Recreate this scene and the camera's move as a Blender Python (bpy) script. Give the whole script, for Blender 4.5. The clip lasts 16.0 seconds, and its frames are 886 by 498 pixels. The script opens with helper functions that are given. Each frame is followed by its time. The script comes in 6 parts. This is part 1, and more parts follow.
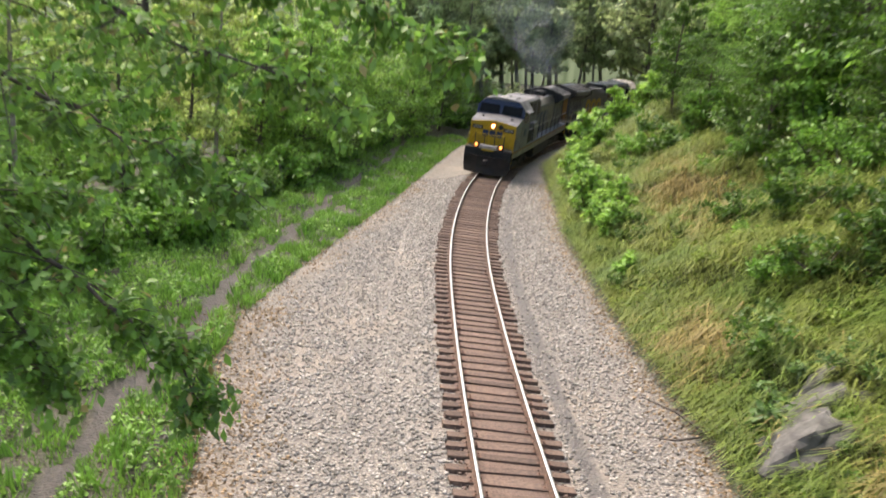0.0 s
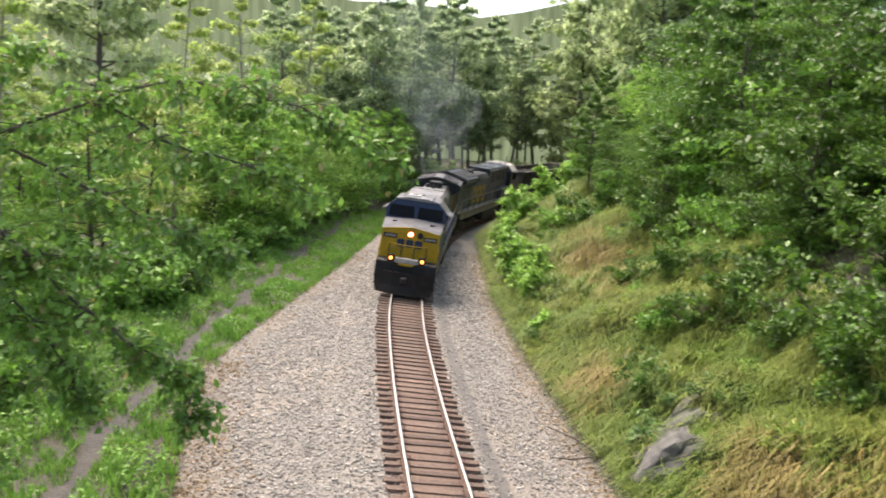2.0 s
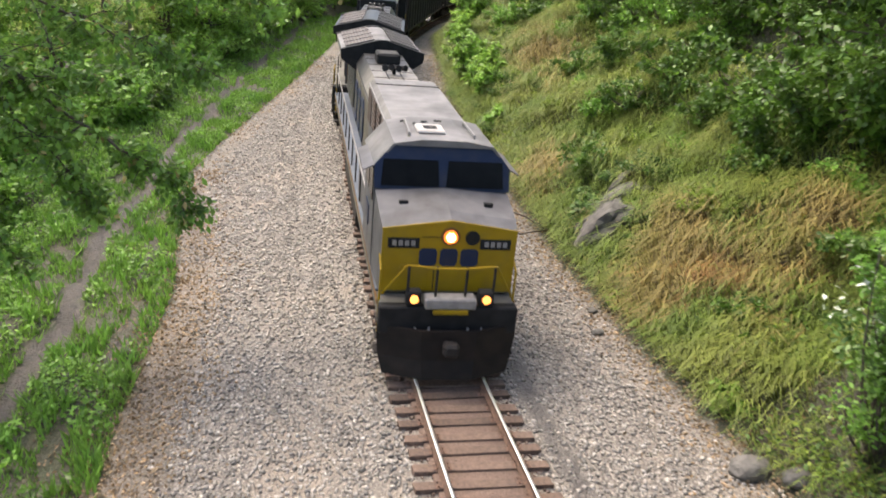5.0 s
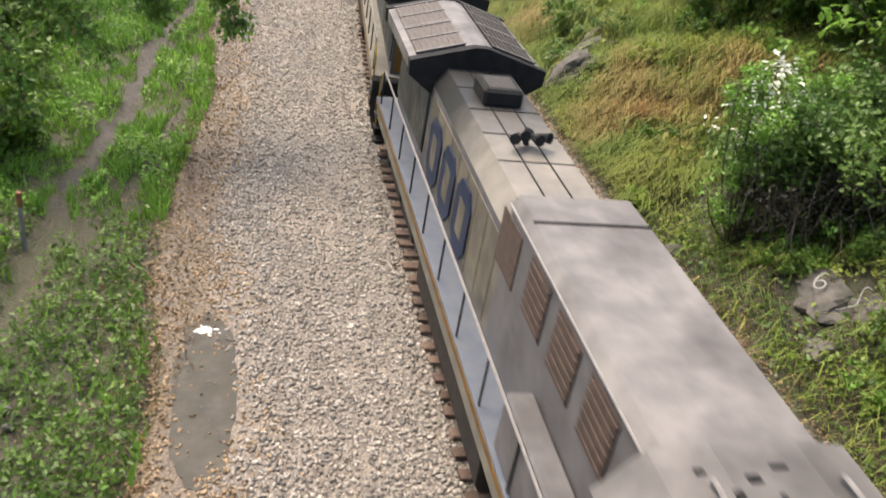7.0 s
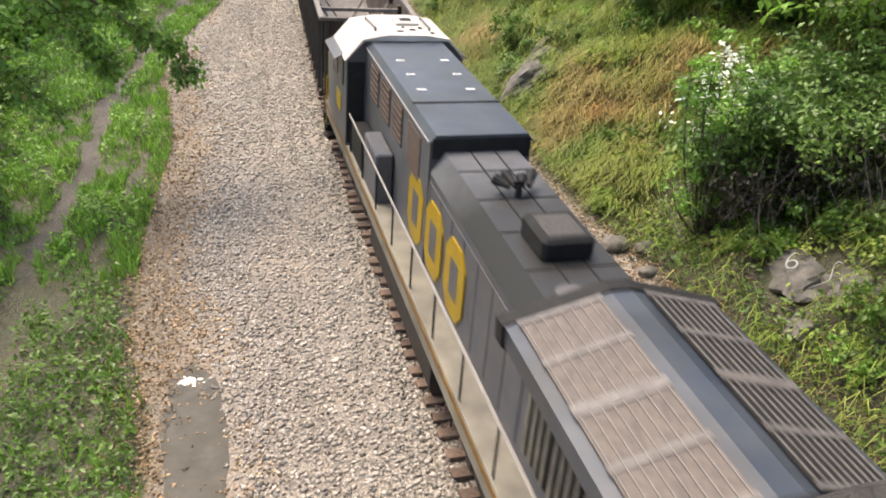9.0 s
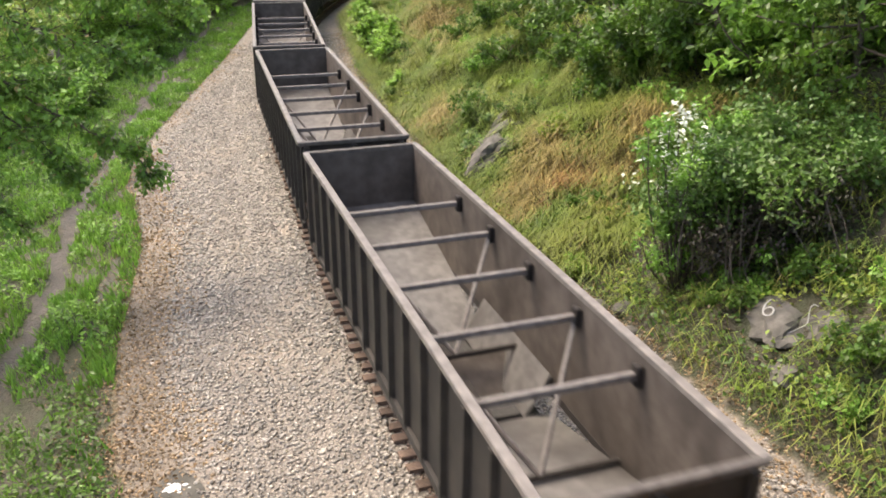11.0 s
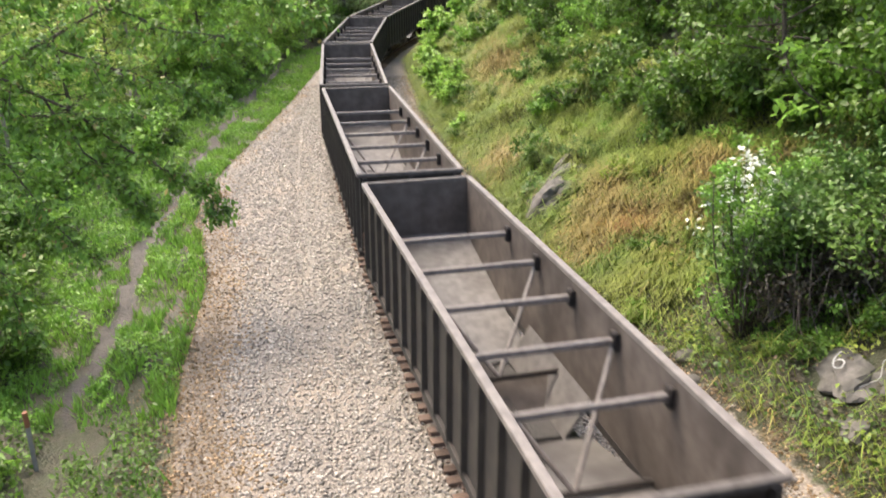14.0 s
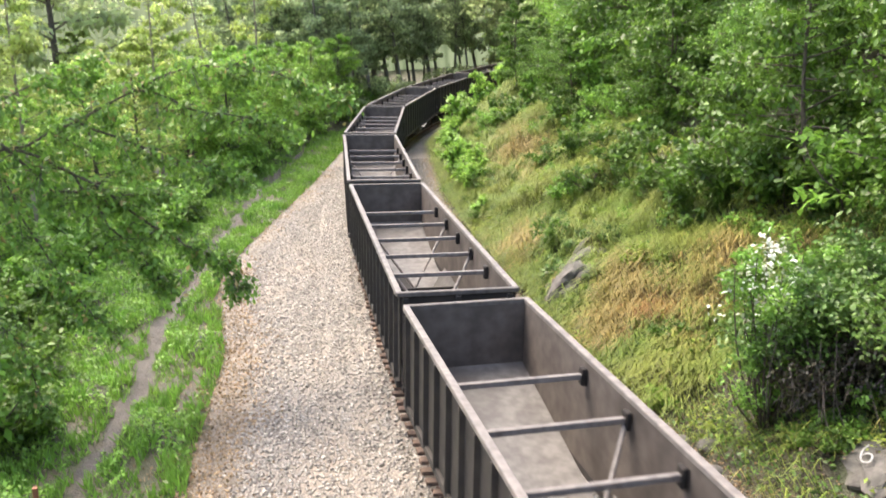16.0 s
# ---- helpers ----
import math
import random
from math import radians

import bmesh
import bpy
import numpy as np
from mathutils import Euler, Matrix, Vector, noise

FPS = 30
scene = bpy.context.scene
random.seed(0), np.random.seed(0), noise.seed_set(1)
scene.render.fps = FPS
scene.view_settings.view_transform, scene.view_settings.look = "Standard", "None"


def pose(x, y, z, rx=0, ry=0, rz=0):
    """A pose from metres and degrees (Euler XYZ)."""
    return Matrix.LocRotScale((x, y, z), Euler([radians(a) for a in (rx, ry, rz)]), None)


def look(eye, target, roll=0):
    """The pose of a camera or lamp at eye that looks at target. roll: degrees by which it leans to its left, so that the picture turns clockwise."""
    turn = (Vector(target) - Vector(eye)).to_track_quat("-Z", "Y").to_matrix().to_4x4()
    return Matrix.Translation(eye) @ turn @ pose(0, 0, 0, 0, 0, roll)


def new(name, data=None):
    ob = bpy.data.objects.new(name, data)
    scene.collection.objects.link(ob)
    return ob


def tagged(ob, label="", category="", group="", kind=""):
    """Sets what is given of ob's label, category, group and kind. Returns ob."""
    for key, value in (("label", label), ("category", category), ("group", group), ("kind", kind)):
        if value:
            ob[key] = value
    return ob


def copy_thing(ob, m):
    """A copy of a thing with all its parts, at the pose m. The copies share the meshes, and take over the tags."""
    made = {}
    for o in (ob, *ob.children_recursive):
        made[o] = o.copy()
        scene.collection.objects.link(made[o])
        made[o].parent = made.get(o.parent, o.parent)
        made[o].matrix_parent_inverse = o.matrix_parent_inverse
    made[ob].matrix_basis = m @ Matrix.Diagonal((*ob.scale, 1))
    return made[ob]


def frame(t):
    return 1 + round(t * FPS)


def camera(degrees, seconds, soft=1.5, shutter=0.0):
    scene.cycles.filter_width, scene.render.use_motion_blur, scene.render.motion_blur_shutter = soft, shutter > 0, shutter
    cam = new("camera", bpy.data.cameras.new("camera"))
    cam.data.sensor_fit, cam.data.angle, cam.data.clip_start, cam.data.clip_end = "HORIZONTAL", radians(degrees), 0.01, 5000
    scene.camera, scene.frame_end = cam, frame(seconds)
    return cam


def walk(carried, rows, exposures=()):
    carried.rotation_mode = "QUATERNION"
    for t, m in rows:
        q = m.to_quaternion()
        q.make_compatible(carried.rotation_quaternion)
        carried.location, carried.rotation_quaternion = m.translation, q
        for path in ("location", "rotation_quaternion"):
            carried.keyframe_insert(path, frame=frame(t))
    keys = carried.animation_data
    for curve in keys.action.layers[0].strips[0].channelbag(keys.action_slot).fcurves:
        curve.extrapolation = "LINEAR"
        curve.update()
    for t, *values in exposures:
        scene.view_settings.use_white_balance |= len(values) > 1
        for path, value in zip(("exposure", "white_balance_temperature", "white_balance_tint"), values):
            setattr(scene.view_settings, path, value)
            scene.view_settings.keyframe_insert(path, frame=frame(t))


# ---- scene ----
# The camera: from the parapet of a road bridge over a single railway track.
WALK_ROWS = [
    (0, -0.25, 13, 8.55, -0.247, -14.443, 3.418),
    (0.5, -0.21, 10.3, 8.955, 0.229, -11.613, 2.655),
    (1, -0.17, 8.9, 9.165, -3.353, -11.997, -0.016),
    (1.5, -0.13, 8.5, 9.225, -1.472, -15.351, 3.416),
    (2, -0.09, 8.5, 9.225, 3.418, -9.358, 3.775),
    (2.5, -0.05, 8.5, 9.225, 5.75, -13.041, 4.029),
    (3, 0, 8.5, 9.225, 4.188, -9.816, 4.197),
    (3.5, 0, 8.3, 9.255, 7.45, -14.452, 3.462),
    (4, 0, 8, 9.3, 1.4, -16.73, -0.132),
    (4.5, 0, 7.3, 9.405, 4.389, -19.136, 2.358),
    (5, 0, 5.9, 9.615, 6.25, -22.4, 1.013),
    (5.2, 0, 5, 9.75, 6.1, -22.0, 3.05),
    (6.3, 0, 1.1, 10.42, 6, -26.5, 5),
    (7.5, 0, -0.15, 10.5, 8.052, -32.3, 6.998),
    (8, 0, -0.14, 10.5, 11.282, -31.15, 7.474),
    (8.5, 0, -0.08, 10.5, 6.153, -26.8, -0.74),
    (9, 0, 0, 10.5, 8.59, -29.408, 0.102),
    (9.5, 0, 0, 10.5, 6.588, -27.555, -1.186),
    (10, 0, 0, 10.5, 11.477, -24.547, -4.187),
    (12.5, 0, 0, 10.5, 7.867, -23.81, -4.055),
    (13, 0, 0, 10.5, 7.203, -22.767, -4.195),
    (13.5, 0, 0, 10.5, 7.054, -22.443, -4.339),
    (14, 0, 0, 10.5, 6.494, -21.147, -4.399),
    (14.5, 0, 0, 10.5, 5.967, -17.112, -4.087),
    (15, 0, 0, 10.5, 5.832, -13.928, -4.251),
    (15.5, 0, 0, 10.5, 5.46, -13.647, -4.418),
    (16, 0, 0, 10.5, 5.539, -15.581, -3.563),
]


def aim(x, y, z, yaw, pitch, roll):
    a, p = radians(yaw), radians(pitch)
    ahead = Vector((math.sin(a) * math.cos(p), math.cos(a) * math.cos(p), math.sin(p)))
    return look((x, y, z), Vector((x, y, z)) + ahead, roll)


cam = camera(55.25, 16.0, soft=1.75, shutter=0.4)
walk(cam, [(row[0], aim(*row[1:])) for row in WALK_ROWS],
     exposures=[(t, e + 0.65, 7350 if 7 < t < 14 else 7050, 11) for t, e in ((0.0, 1.05), (1.5, 1.1), (3.0, 1.23), (4.0, 1.2), (5.0, 1.0), (7.5, 0.92), (9.0, 1.08), (12.5, 1.18), (13.5, 1.27), (14.5, 1.48), (15.0, 1.6), (16.0, 1.64))])

# ---- light: bright overcast sky, soft high sun ----
SUN_ELEVATION, SUN_TURN = 64.0, 322.0
world = bpy.data.worlds.new("sky")
scene.world = world
world.use_nodes = True
sky = world.node_tree.nodes.new("ShaderNodeTexSky")
sky.sky_type = "NISHITA"
sky.sun_disc = False
sky.sun_elevation = radians(SUN_ELEVATION)
sky.sun_rotation = radians(SUN_TURN)
sky.dust_density = 4.0
sky.air_density = 1.0
back = world.node_tree.nodes["Background"]
back.inputs["Strength"].default_value = 0.13
world.node_tree.links.new(sky.outputs[0], back.inputs[0])
sun = new("sun", bpy.data.lights.new("sun", "SUN"))
sun.data.energy = 1.05
sun.data.angle = radians(30)
sun.data.color = (1.0, 0.95, 0.87)
sa, se = radians(SUN_TURN), radians(SUN_ELEVATION)
sun_way = Vector((math.sin(sa) * math.cos(se), math.cos(sa) * math.cos(se), math.sin(se)))
sun.matrix_world = look(sun_way * 60, (0, 0, 0))

rng = np.random.default_rng(7)


# ---- materials ----
def material(name, colour, second=None, scale=8.0, rough=0.8, metal=0.0, bump=0.2, bump_scale=None, island=0.0, piece=0.0, translucent=0.0,
             stain=None, stain_scale=0.6, stain_amount=0.5, coord="Object", spec=0.5, depth=0.02):
    """A principled surface with noise at two scales. second: the colour that the noise mixes in; stain: a broad third one."""
    m = bpy.data.materials.new(name)
    m.use_nodes = True
    nt = m.node_tree
    bsdf = nt.nodes["Principled BSDF"]
    co = nt.nodes.new("ShaderNodeTexCoord")
    n1 = nt.nodes.new("ShaderNodeTexNoise")
    n1.inputs["Scale"].default_value = scale
    n1.inputs["Detail"].default_value = 6
    nt.links.new(co.outputs[coord], n1.inputs["Vector"])
    mix = nt.nodes.new("ShaderNodeMix")
    mix.data_type = "RGBA"
    ramp = nt.nodes.new("ShaderNodeMapRange")
    ramp.inputs["From Min"].default_value, ramp.inputs["From Max"].default_value = 0.35, 0.65
    nt.links.new(n1.outputs["Fac"], ramp.inputs["Value"])
    nt.links.new(ramp.outputs[0], mix.inputs["Factor"])
    mix.inputs["A"].default_value = (*colour, 1)
    mix.inputs["B"].default_value = (*(second or [c * 0.75 for c in colour]), 1)
    out = mix.outputs["Result"]
    if stain:
        n2 = nt.nodes.new("ShaderNodeTexNoise")
        n2.inputs["Scale"].default_value = stain_scale
        n2.inputs["Detail"].default_value = 5
        nt.links.new(co.outputs[coord], n2.inputs["Vector"])
        r2 = nt.nodes.new("ShaderNodeMapRange")
        r2.inputs["From Min"].default_value, r2.inputs["From Max"].default_value = 0.45, 0.7
        r2.inputs["To Max"].default_value = stain_amount
        nt.links.new(n2.outputs["Fac"], r2.inputs["Value"])
        mx = nt.nodes.new("ShaderNodeMix")
        mx.data_type = "RGBA"
        nt.links.new(r2.outputs[0], mx.inputs["Factor"])
        nt.links.new(out, mx.inputs["A"])
        mx.inputs["B"].default_value = (*stain, 1)
        out = mx.outputs["Result"]
    if island or piece:
        src = nt.nodes.new("ShaderNodeNewGeometry" if island else "ShaderNodeObjectInfo")
        hsv = nt.nodes.new("ShaderNodeHueSaturation")
        mr = nt.nodes.new("ShaderNodeMapRange")
        amount = island or piece
        mr.inputs["To Min"].default_value, mr.inputs["To Max"].default_value = 1 - amount, 1 + amount
        nt.links.new(src.outputs["Random Per Island" if island else "Random"], mr.inputs["Value"])
        nt.links.new(mr.outputs[0], hsv.inputs["Value"])
        nt.links.new(out, hsv.inputs["Color"])
        out = hsv.outputs["Color"]
    nt.links.new(out, bsdf.inputs["Base Color"])
    bsdf.inputs["Roughness"].default_value = rough
    bsdf.inputs["Metallic"].default_value = metal
    bsdf.inputs["Specular IOR Level"].default_value = spec
    if bump:
        b = nt.nodes.new("ShaderNodeBump")
        b.inputs["Strength"].default_value = bump
        b.inputs["Distance"].default_value = depth
        nb = n1
        if bump_scale:
            nb = nt.nodes.new("ShaderNodeTexNoise")
            nb.inputs["Scale"].default_value = bump_scale
            nb.inputs["Detail"].default_value = 4
            nt.links.new(co.outputs[coord], nb.inputs["Vector"])
        nt.links.new(nb.outputs["Fac"], b.inputs["Height"])
        nt.links.new(b.outputs[0], bsdf.inputs["Normal"])
    if translucent:
        tr = nt.nodes.new("ShaderNodeBsdfTranslucent")
        ms = nt.nodes.new("ShaderNodeMixShader")
        ms.inputs[0].default_value = translucent
        nt.links.new(out, tr.inputs["Color"])
        nt.links.new(bsdf.outputs[0], ms.inputs[1])
        nt.links.new(tr.outputs[0], ms.inputs[2])
        nt.links.new(ms.outputs[0], nt.nodes["Material Output"].inputs["Surface"])
    return m


def glow(name, colour, strength):
    m = bpy.data.materials.new(name)
    m.use_nodes = True
    b = m.node_tree.nodes["Principled BSDF"]
    b.inputs["Base Color"].default_value = (*colour, 1)
    b.inputs["Emission Color"].default_value = (*colour, 1)
    b.inputs["Emission Strength"].default_value = strength
    return m


def leaf_material(name, a, b, translucent=0.42):
    return material(name, a, b, scale=0.5, rough=0.42, bump=0, island=0.45, translucent=translucent, coord="Object", spec=0.5)


LEAF_DEEP = leaf_material("leaves_deep", (0.07, 0.15, 0.02), (0.12, 0.22, 0.03))
LEAF_MID = leaf_material("leaves_mid", (0.15, 0.31, 0.045), (0.22, 0.40, 0.065))
LEAF_LIGHT = leaf_material("leaves_light", (0.23, 0.42, 0.07), (0.33, 0.50, 0.10))
# Far foliage: the haze of distance is put into this pale leaf colour.
LEAF_HAZE_PALE = leaf_material("leaves_haze_pale", (0.36, 0.45, 0.20), (0.45, 0.53, 0.27), 0.6)
LEAF_YELLOW = leaf_material("leaves_yellow", (0.36, 0.48, 0.12), (0.46, 0.53, 0.17), 0.5)
LEAF_GREY = leaf_material("leaves_grey", (0.11, 0.20, 0.05), (0.17, 0.27, 0.08))
GRASS = leaf_material("grass", (0.15, 0.32, 0.05), (0.22, 0.38, 0.07))
SILVER = leaf_material("leaves_silver", (0.60, 0.64, 0.54), (0.70, 0.73, 0.64), 0.3)
LITTER = leaf_material("leaf_litter", (0.24, 0.15, 0.07), (0.15, 0.10, 0.05), 0.1)
SLOPE_GRASS = leaf_material("slope_grass", (0.16, 0.235, 0.045), (0.25, 0.285, 0.068), 0.38)
GRASS_DRY = leaf_material("dry_grass", (0.37, 0.29, 0.115), (0.29, 0.26, 0.085), 0.35)
GRASS_RUST = leaf_material("rust_grass", (0.30, 0.165, 0.062), (0.36, 0.24, 0.085), 0.35)
CREEPER = leaf_material("creeper_leaves", (0.075, 0.16, 0.03), (0.13, 0.22, 0.042), 0.35)
LEAF_LIME = leaf_material("lime_weeds", (0.22, 0.34, 0.055), (0.31, 0.37, 0.075), 0.45)
LEAF_BRANCH = leaf_material("branch_leaves", (0.12, 0.245, 0.04), (0.185, 0.33, 0.058), 0.46)
# Leaves of the woods behind the curve, lightened in colour to imitate haze.
LEAF_WOODS_HAZE = leaf_material("woods_leaves_haze", (0.34, 0.44, 0.22), (0.44, 0.52, 0.30), 0.6)
# Near-black leaf colour that imitates the shaded hollow of the big bush.
HOLLOW_SHADE = leaf_material("hollow_shade_leaves", (0.030, 0.032, 0.014), (0.055, 0.045, 0.026), 0.05)
BARK = material("bark", (0.12, 0.095, 0.07), (0.06, 0.05, 0.04), scale=9, rough=0.95, bump=0.7, depth=0.05)
BROWN_BALLAST = material("brown_ballast", (0.34, 0.245, 0.15), (0.22, 0.155, 0.095), scale=3, rough=0.85, bump=0, island=0.5)
# Grey bark, paled the same way for the hazy trunks.
WOODS_BARK_HAZE = material("grey_bark_haze", (0.22, 0.205, 0.175), (0.14, 0.13, 0.11), scale=5, rough=0.95, bump=0.6, depth=0.05)
PALE_BARK = material("pale_bark", (0.30, 0.26, 0.20), (0.20, 0.17, 0.13), scale=6, rough=0.9, bump=0.4, depth=0.03)
BALLAST = material("ballast", (0.34, 0.308, 0.268), (0.21, 0.188, 0.162), scale=3, rough=0.32, bump=0, island=0.55)
RUST_RAIL = material("rail_side", (0.16, 0.09, 0.06), (0.09, 0.055, 0.04), scale=12, rough=0.8, bump=0.2)
RAIL_HEAD = material("rail_head", (0.85, 0.83, 0.80), (0.72, 0.70, 0.68), scale=3, rough=0.42, metal=0.85, bump=0)
TIE_WOOD = material("tie_wood", (0.165, 0.111, 0.0824), (0.0969, 0.0678, 0.0532), scale=14, rough=0.95, bump=0.6, bump_scale=30, piece=0.35)
BED_FINES = material("rusty_ballast", (0.204, 0.138, 0.107), (0.133, 0.0918, 0.0714), scale=20, rough=0.95, bump=0.8, bump_scale=25, depth=0.05)
CRIB = material("crib_stone", (0.25, 0.175, 0.135), (0.15, 0.105, 0.082), scale=3, rough=0.7, bump=0, island=0.55)
STEEL = material("dark_steel", (0.021, 0.0192, 0.018), (0.036, 0.03, 0.027), scale=6, rough=0.65, bump=0.1, spec=0.2)
HOPPER_OUT = material("hopper_paint", (0.0303, 0.025, 0.0221), (0.0196, 0.0161, 0.0143), scale=4, rough=0.7, bump=0.08, stain=(0.0571, 0.0464, 0.0357), stain_scale=1.2, stain_amount=0.5, piece=0.12)
HOPPER_RIM = material("hopper_rim", (0.198, 0.177, 0.161), (0.124, 0.108, 0.0992), scale=6, rough=0.6, bump=0.1)
HOPPER_END = material("hopper_end_rim", (0.115, 0.10, 0.09), (0.07, 0.06, 0.054), scale=6, rough=0.65, bump=0.1)
HOPPER_IN = material("hopper_inside", (0.13, 0.109, 0.094), (0.085, 0.071, 0.061), scale=3, rough=0.65, bump=0.1, stain=(0.035, 0.028, 0.023), stain_scale=0.55, stain_amount=0.75, spec=0.3)
HOPPER_FLOOR = material("hopper_chute", (0.165, 0.155, 0.145), (0.10, 0.093, 0.087), scale=4, rough=0.5, bump=0.05, stain=(0.04, 0.035, 0.032), stain_scale=0.55, stain_amount=0.95)
COAL = material("coal_dust", (0.03, 0.029, 0.028), (0.06, 0.055, 0.05), scale=20, rough=0.8, bump=0.6)
YELLOW = material("yellow_paint", (0.326, 0.211, 0.0079), (0.285, 0.179, 0.0079), scale=3, rough=0.45, bump=0.03, stain=(0.184, 0.127, 0.0263), stain_scale=2, stain_amount=0.5, spec=0.25)
BLUE = material("blue_paint", (0.0105, 0.021, 0.0546), (0.0147, 0.0252, 0.0588), scale=3, rough=0.45, bump=0.03, stain=(0.0378, 0.0378, 0.042), stain_scale=1.5, stain_amount=0.5, spec=0.25)
GREY = material("grey_paint", (0.118, 0.115, 0.118), (0.149, 0.143, 0.146), scale=3, rough=0.55, bump=0.04, stain=(0.0558, 0.0496, 0.0465), stain_scale=1.2, stain_amount=0.6, spec=0.25)
CREAM = material("weathered_cream", (0.204, 0.192, 0.156), (0.15, 0.138, 0.114), scale=2.5, rough=0.6, bump=0.04, stain=(0.066, 0.057, 0.048), stain_scale=0.9, stain_amount=0.6)
ROOF_GREY = material("sooty_roof", (0.23, 0.215, 0.205), (0.15, 0.142, 0.137), scale=2, rough=0.55, bump=0.05, stain=(0.0351, 0.0323, 0.0293), stain_scale=0.7, stain_amount=0.7)
ROOF_WHITE = material("white_roof", (0.558, 0.522, 0.477), (0.45, 0.414, 0.378), scale=2, rough=0.55, bump=0.03, stain=(0.27, 0.234, 0.198), stain_scale=1.5, stain_amount=0.5)
def sooty(name, clean, second, y_clean, y_black):
    """Weathered roof paint under a soot deposit that thickens towards the exhaust."""
    m = material(name, clean, second, scale=2, rough=0.5, bump=0.04, stain=tuple(c * 0.45 for c in clean), stain_scale=1.1, stain_amount=0.6)
    nt = m.node_tree
    bsdf = nt.nodes["Principled BSDF"]
    base = bsdf.inputs["Base Color"].links[0].from_socket
    co, xyz, n, add, r, mx = (nt.nodes.new(k) for k in ("ShaderNodeTexCoord", "ShaderNodeSeparateXYZ", "ShaderNodeTexNoise", "ShaderNodeMath", "ShaderNodeMapRange", "ShaderNodeMix"))
    nt.links.new(co.outputs["Object"], xyz.inputs[0])
    nt.links.new(co.outputs["Object"], n.inputs["Vector"])
    n.inputs["Scale"].default_value, n.inputs["Detail"].default_value = 1.6, 4
    add.operation = "MULTIPLY_ADD"
    nt.links.new(n.outputs["Fac"], add.inputs[0])
    add.inputs[1].default_value = 2.2
    nt.links.new(xyz.outputs["Y"], add.inputs[2])
    r.inputs["From Min"].default_value, r.inputs["From Max"].default_value = y_clean + 1.1, y_black + 1.1
    nt.links.new(add.outputs[0], r.inputs["Value"])
    mx.data_type = "RGBA"
    nt.links.new(r.outputs[0], mx.inputs["Factor"])
    nt.links.new(base, mx.inputs["A"])
    mx.inputs["B"].default_value = (0.014, 0.014, 0.014, 1)
    nt.links.new(mx.outputs["Result"], bsdf.inputs["Base Color"])
    return m


SOOTY_TAN = sooty("sooty_tan_roof", (0.26, 0.235, 0.20), (0.19, 0.175, 0.155), -1.6, -4.2)
SOOTY_SLATE = sooty("sooty_slate_roof", (0.15, 0.155, 0.165), (0.09, 0.095, 0.105), 0.2, -2.8)
SOOT = material("soot", (0.012, 0.012, 0.0124), (0.02, 0.02, 0.02), scale=4, rough=0.7, bump=0.1, spec=0.2)
# Lighter grille colour with the sky's reflection put in, for one side only.
GRILLE_SKYLIT = material("grille", (0.12, 0.098, 0.085), (0.07, 0.058, 0.052), scale=10, rough=0.7, bump=0.3)
RUST_GRILLE = material("rusty_louvre", (0.095, 0.062, 0.048), (0.055, 0.038, 0.031), scale=8, rough=0.8, bump=0.3)
GRILLE_BAR = material("grille_wire", (0.17, 0.155, 0.145), (0.11, 0.10, 0.095), scale=6, rough=0.5, bump=0)
BAR_GREY = material("grille_bar", (0.266, 0.252, 0.238), (0.196, 0.182, 0.175), scale=6, rough=0.5, bump=0)
PLOW = material("plow_paint", (0.0168, 0.0134, 0.0118), (0.0101, 0.00896, 0.0084), scale=3, rough=0.6, bump=0.1, stain=(0.0336, 0.0252, 0.0196), stain_scale=2, stain_amount=0.5, spec=0.2)
GLASS_DARK = material("cab_glass", (0.0072, 0.0084, 0.0096), (0.012, 0.0132, 0.0144), scale=2, rough=0.12, bump=0, spec=0.03)
# Weak orange emission that imitates the halo around the headlight.
LAMP_HALO = glow("halo_glow", (1.0, 0.22, 0.04), 0.45)
RUST_YELLOW = material("rusty_yellow", (0.169, 0.0845, 0.00975), (0.13, 0.0585, 0.0078), scale=3, rough=0.6, bump=0.03, stain=(0.052, 0.0325, 0.0195), stain_scale=2, stain_amount=0.6)
LAMP = glow("headlight_glow", (1.0, 0.62, 0.25), 5.0)
DITCH = glow("ditch_light_glow", (1.0, 0.32, 0.07), 1.3)
OLD_WHITE = material("faded_white_paint", (0.42, 0.42, 0.40), (0.26, 0.26, 0.25), scale=9, rough=0.8, bump=0)
HOOD_TAN = material("grimy_tan_paint", (0.17, 0.15, 0.11), (0.11, 0.097, 0.075), scale=2.5, rough=0.6, bump=0.04, stain=(0.045, 0.04, 0.034), stain_scale=1.3, stain_amount=0.7)
WHITE_PAINT_AND_GLINT = material("white_paint_and_glint", (0.72, 0.72, 0.70), (0.6, 0.6, 0.58), scale=8, rough=0.7, bump=0)
ROCK = material("rock", (0.16, 0.148, 0.132), (0.09, 0.083, 0.075), scale=4, rough=0.9, bump=0.7, depth=0.08, stain=(0.0235, 0.0302, 0.0134), stain_scale=1.2, stain_amount=0.5)
CONCRETE = material("parapet_concrete", (0.050, 0.0435, 0.0385), (0.026, 0.0228, 0.0205), scale=14, rough=0.9, bump=1.0, bump_scale=26, depth=0.05, stain=(0.0192, 0.0204, 0.0144), stain_scale=3, stain_amount=0.6)
PAD = material("wet_concrete", (0.10, 0.093, 0.078), (0.06, 0.056, 0.047), scale=3, rough=0.85, bump=0.35, bump_scale=18, stain=(0.06, 0.055, 0.044), stain_scale=1.4, stain_amount=0.8)
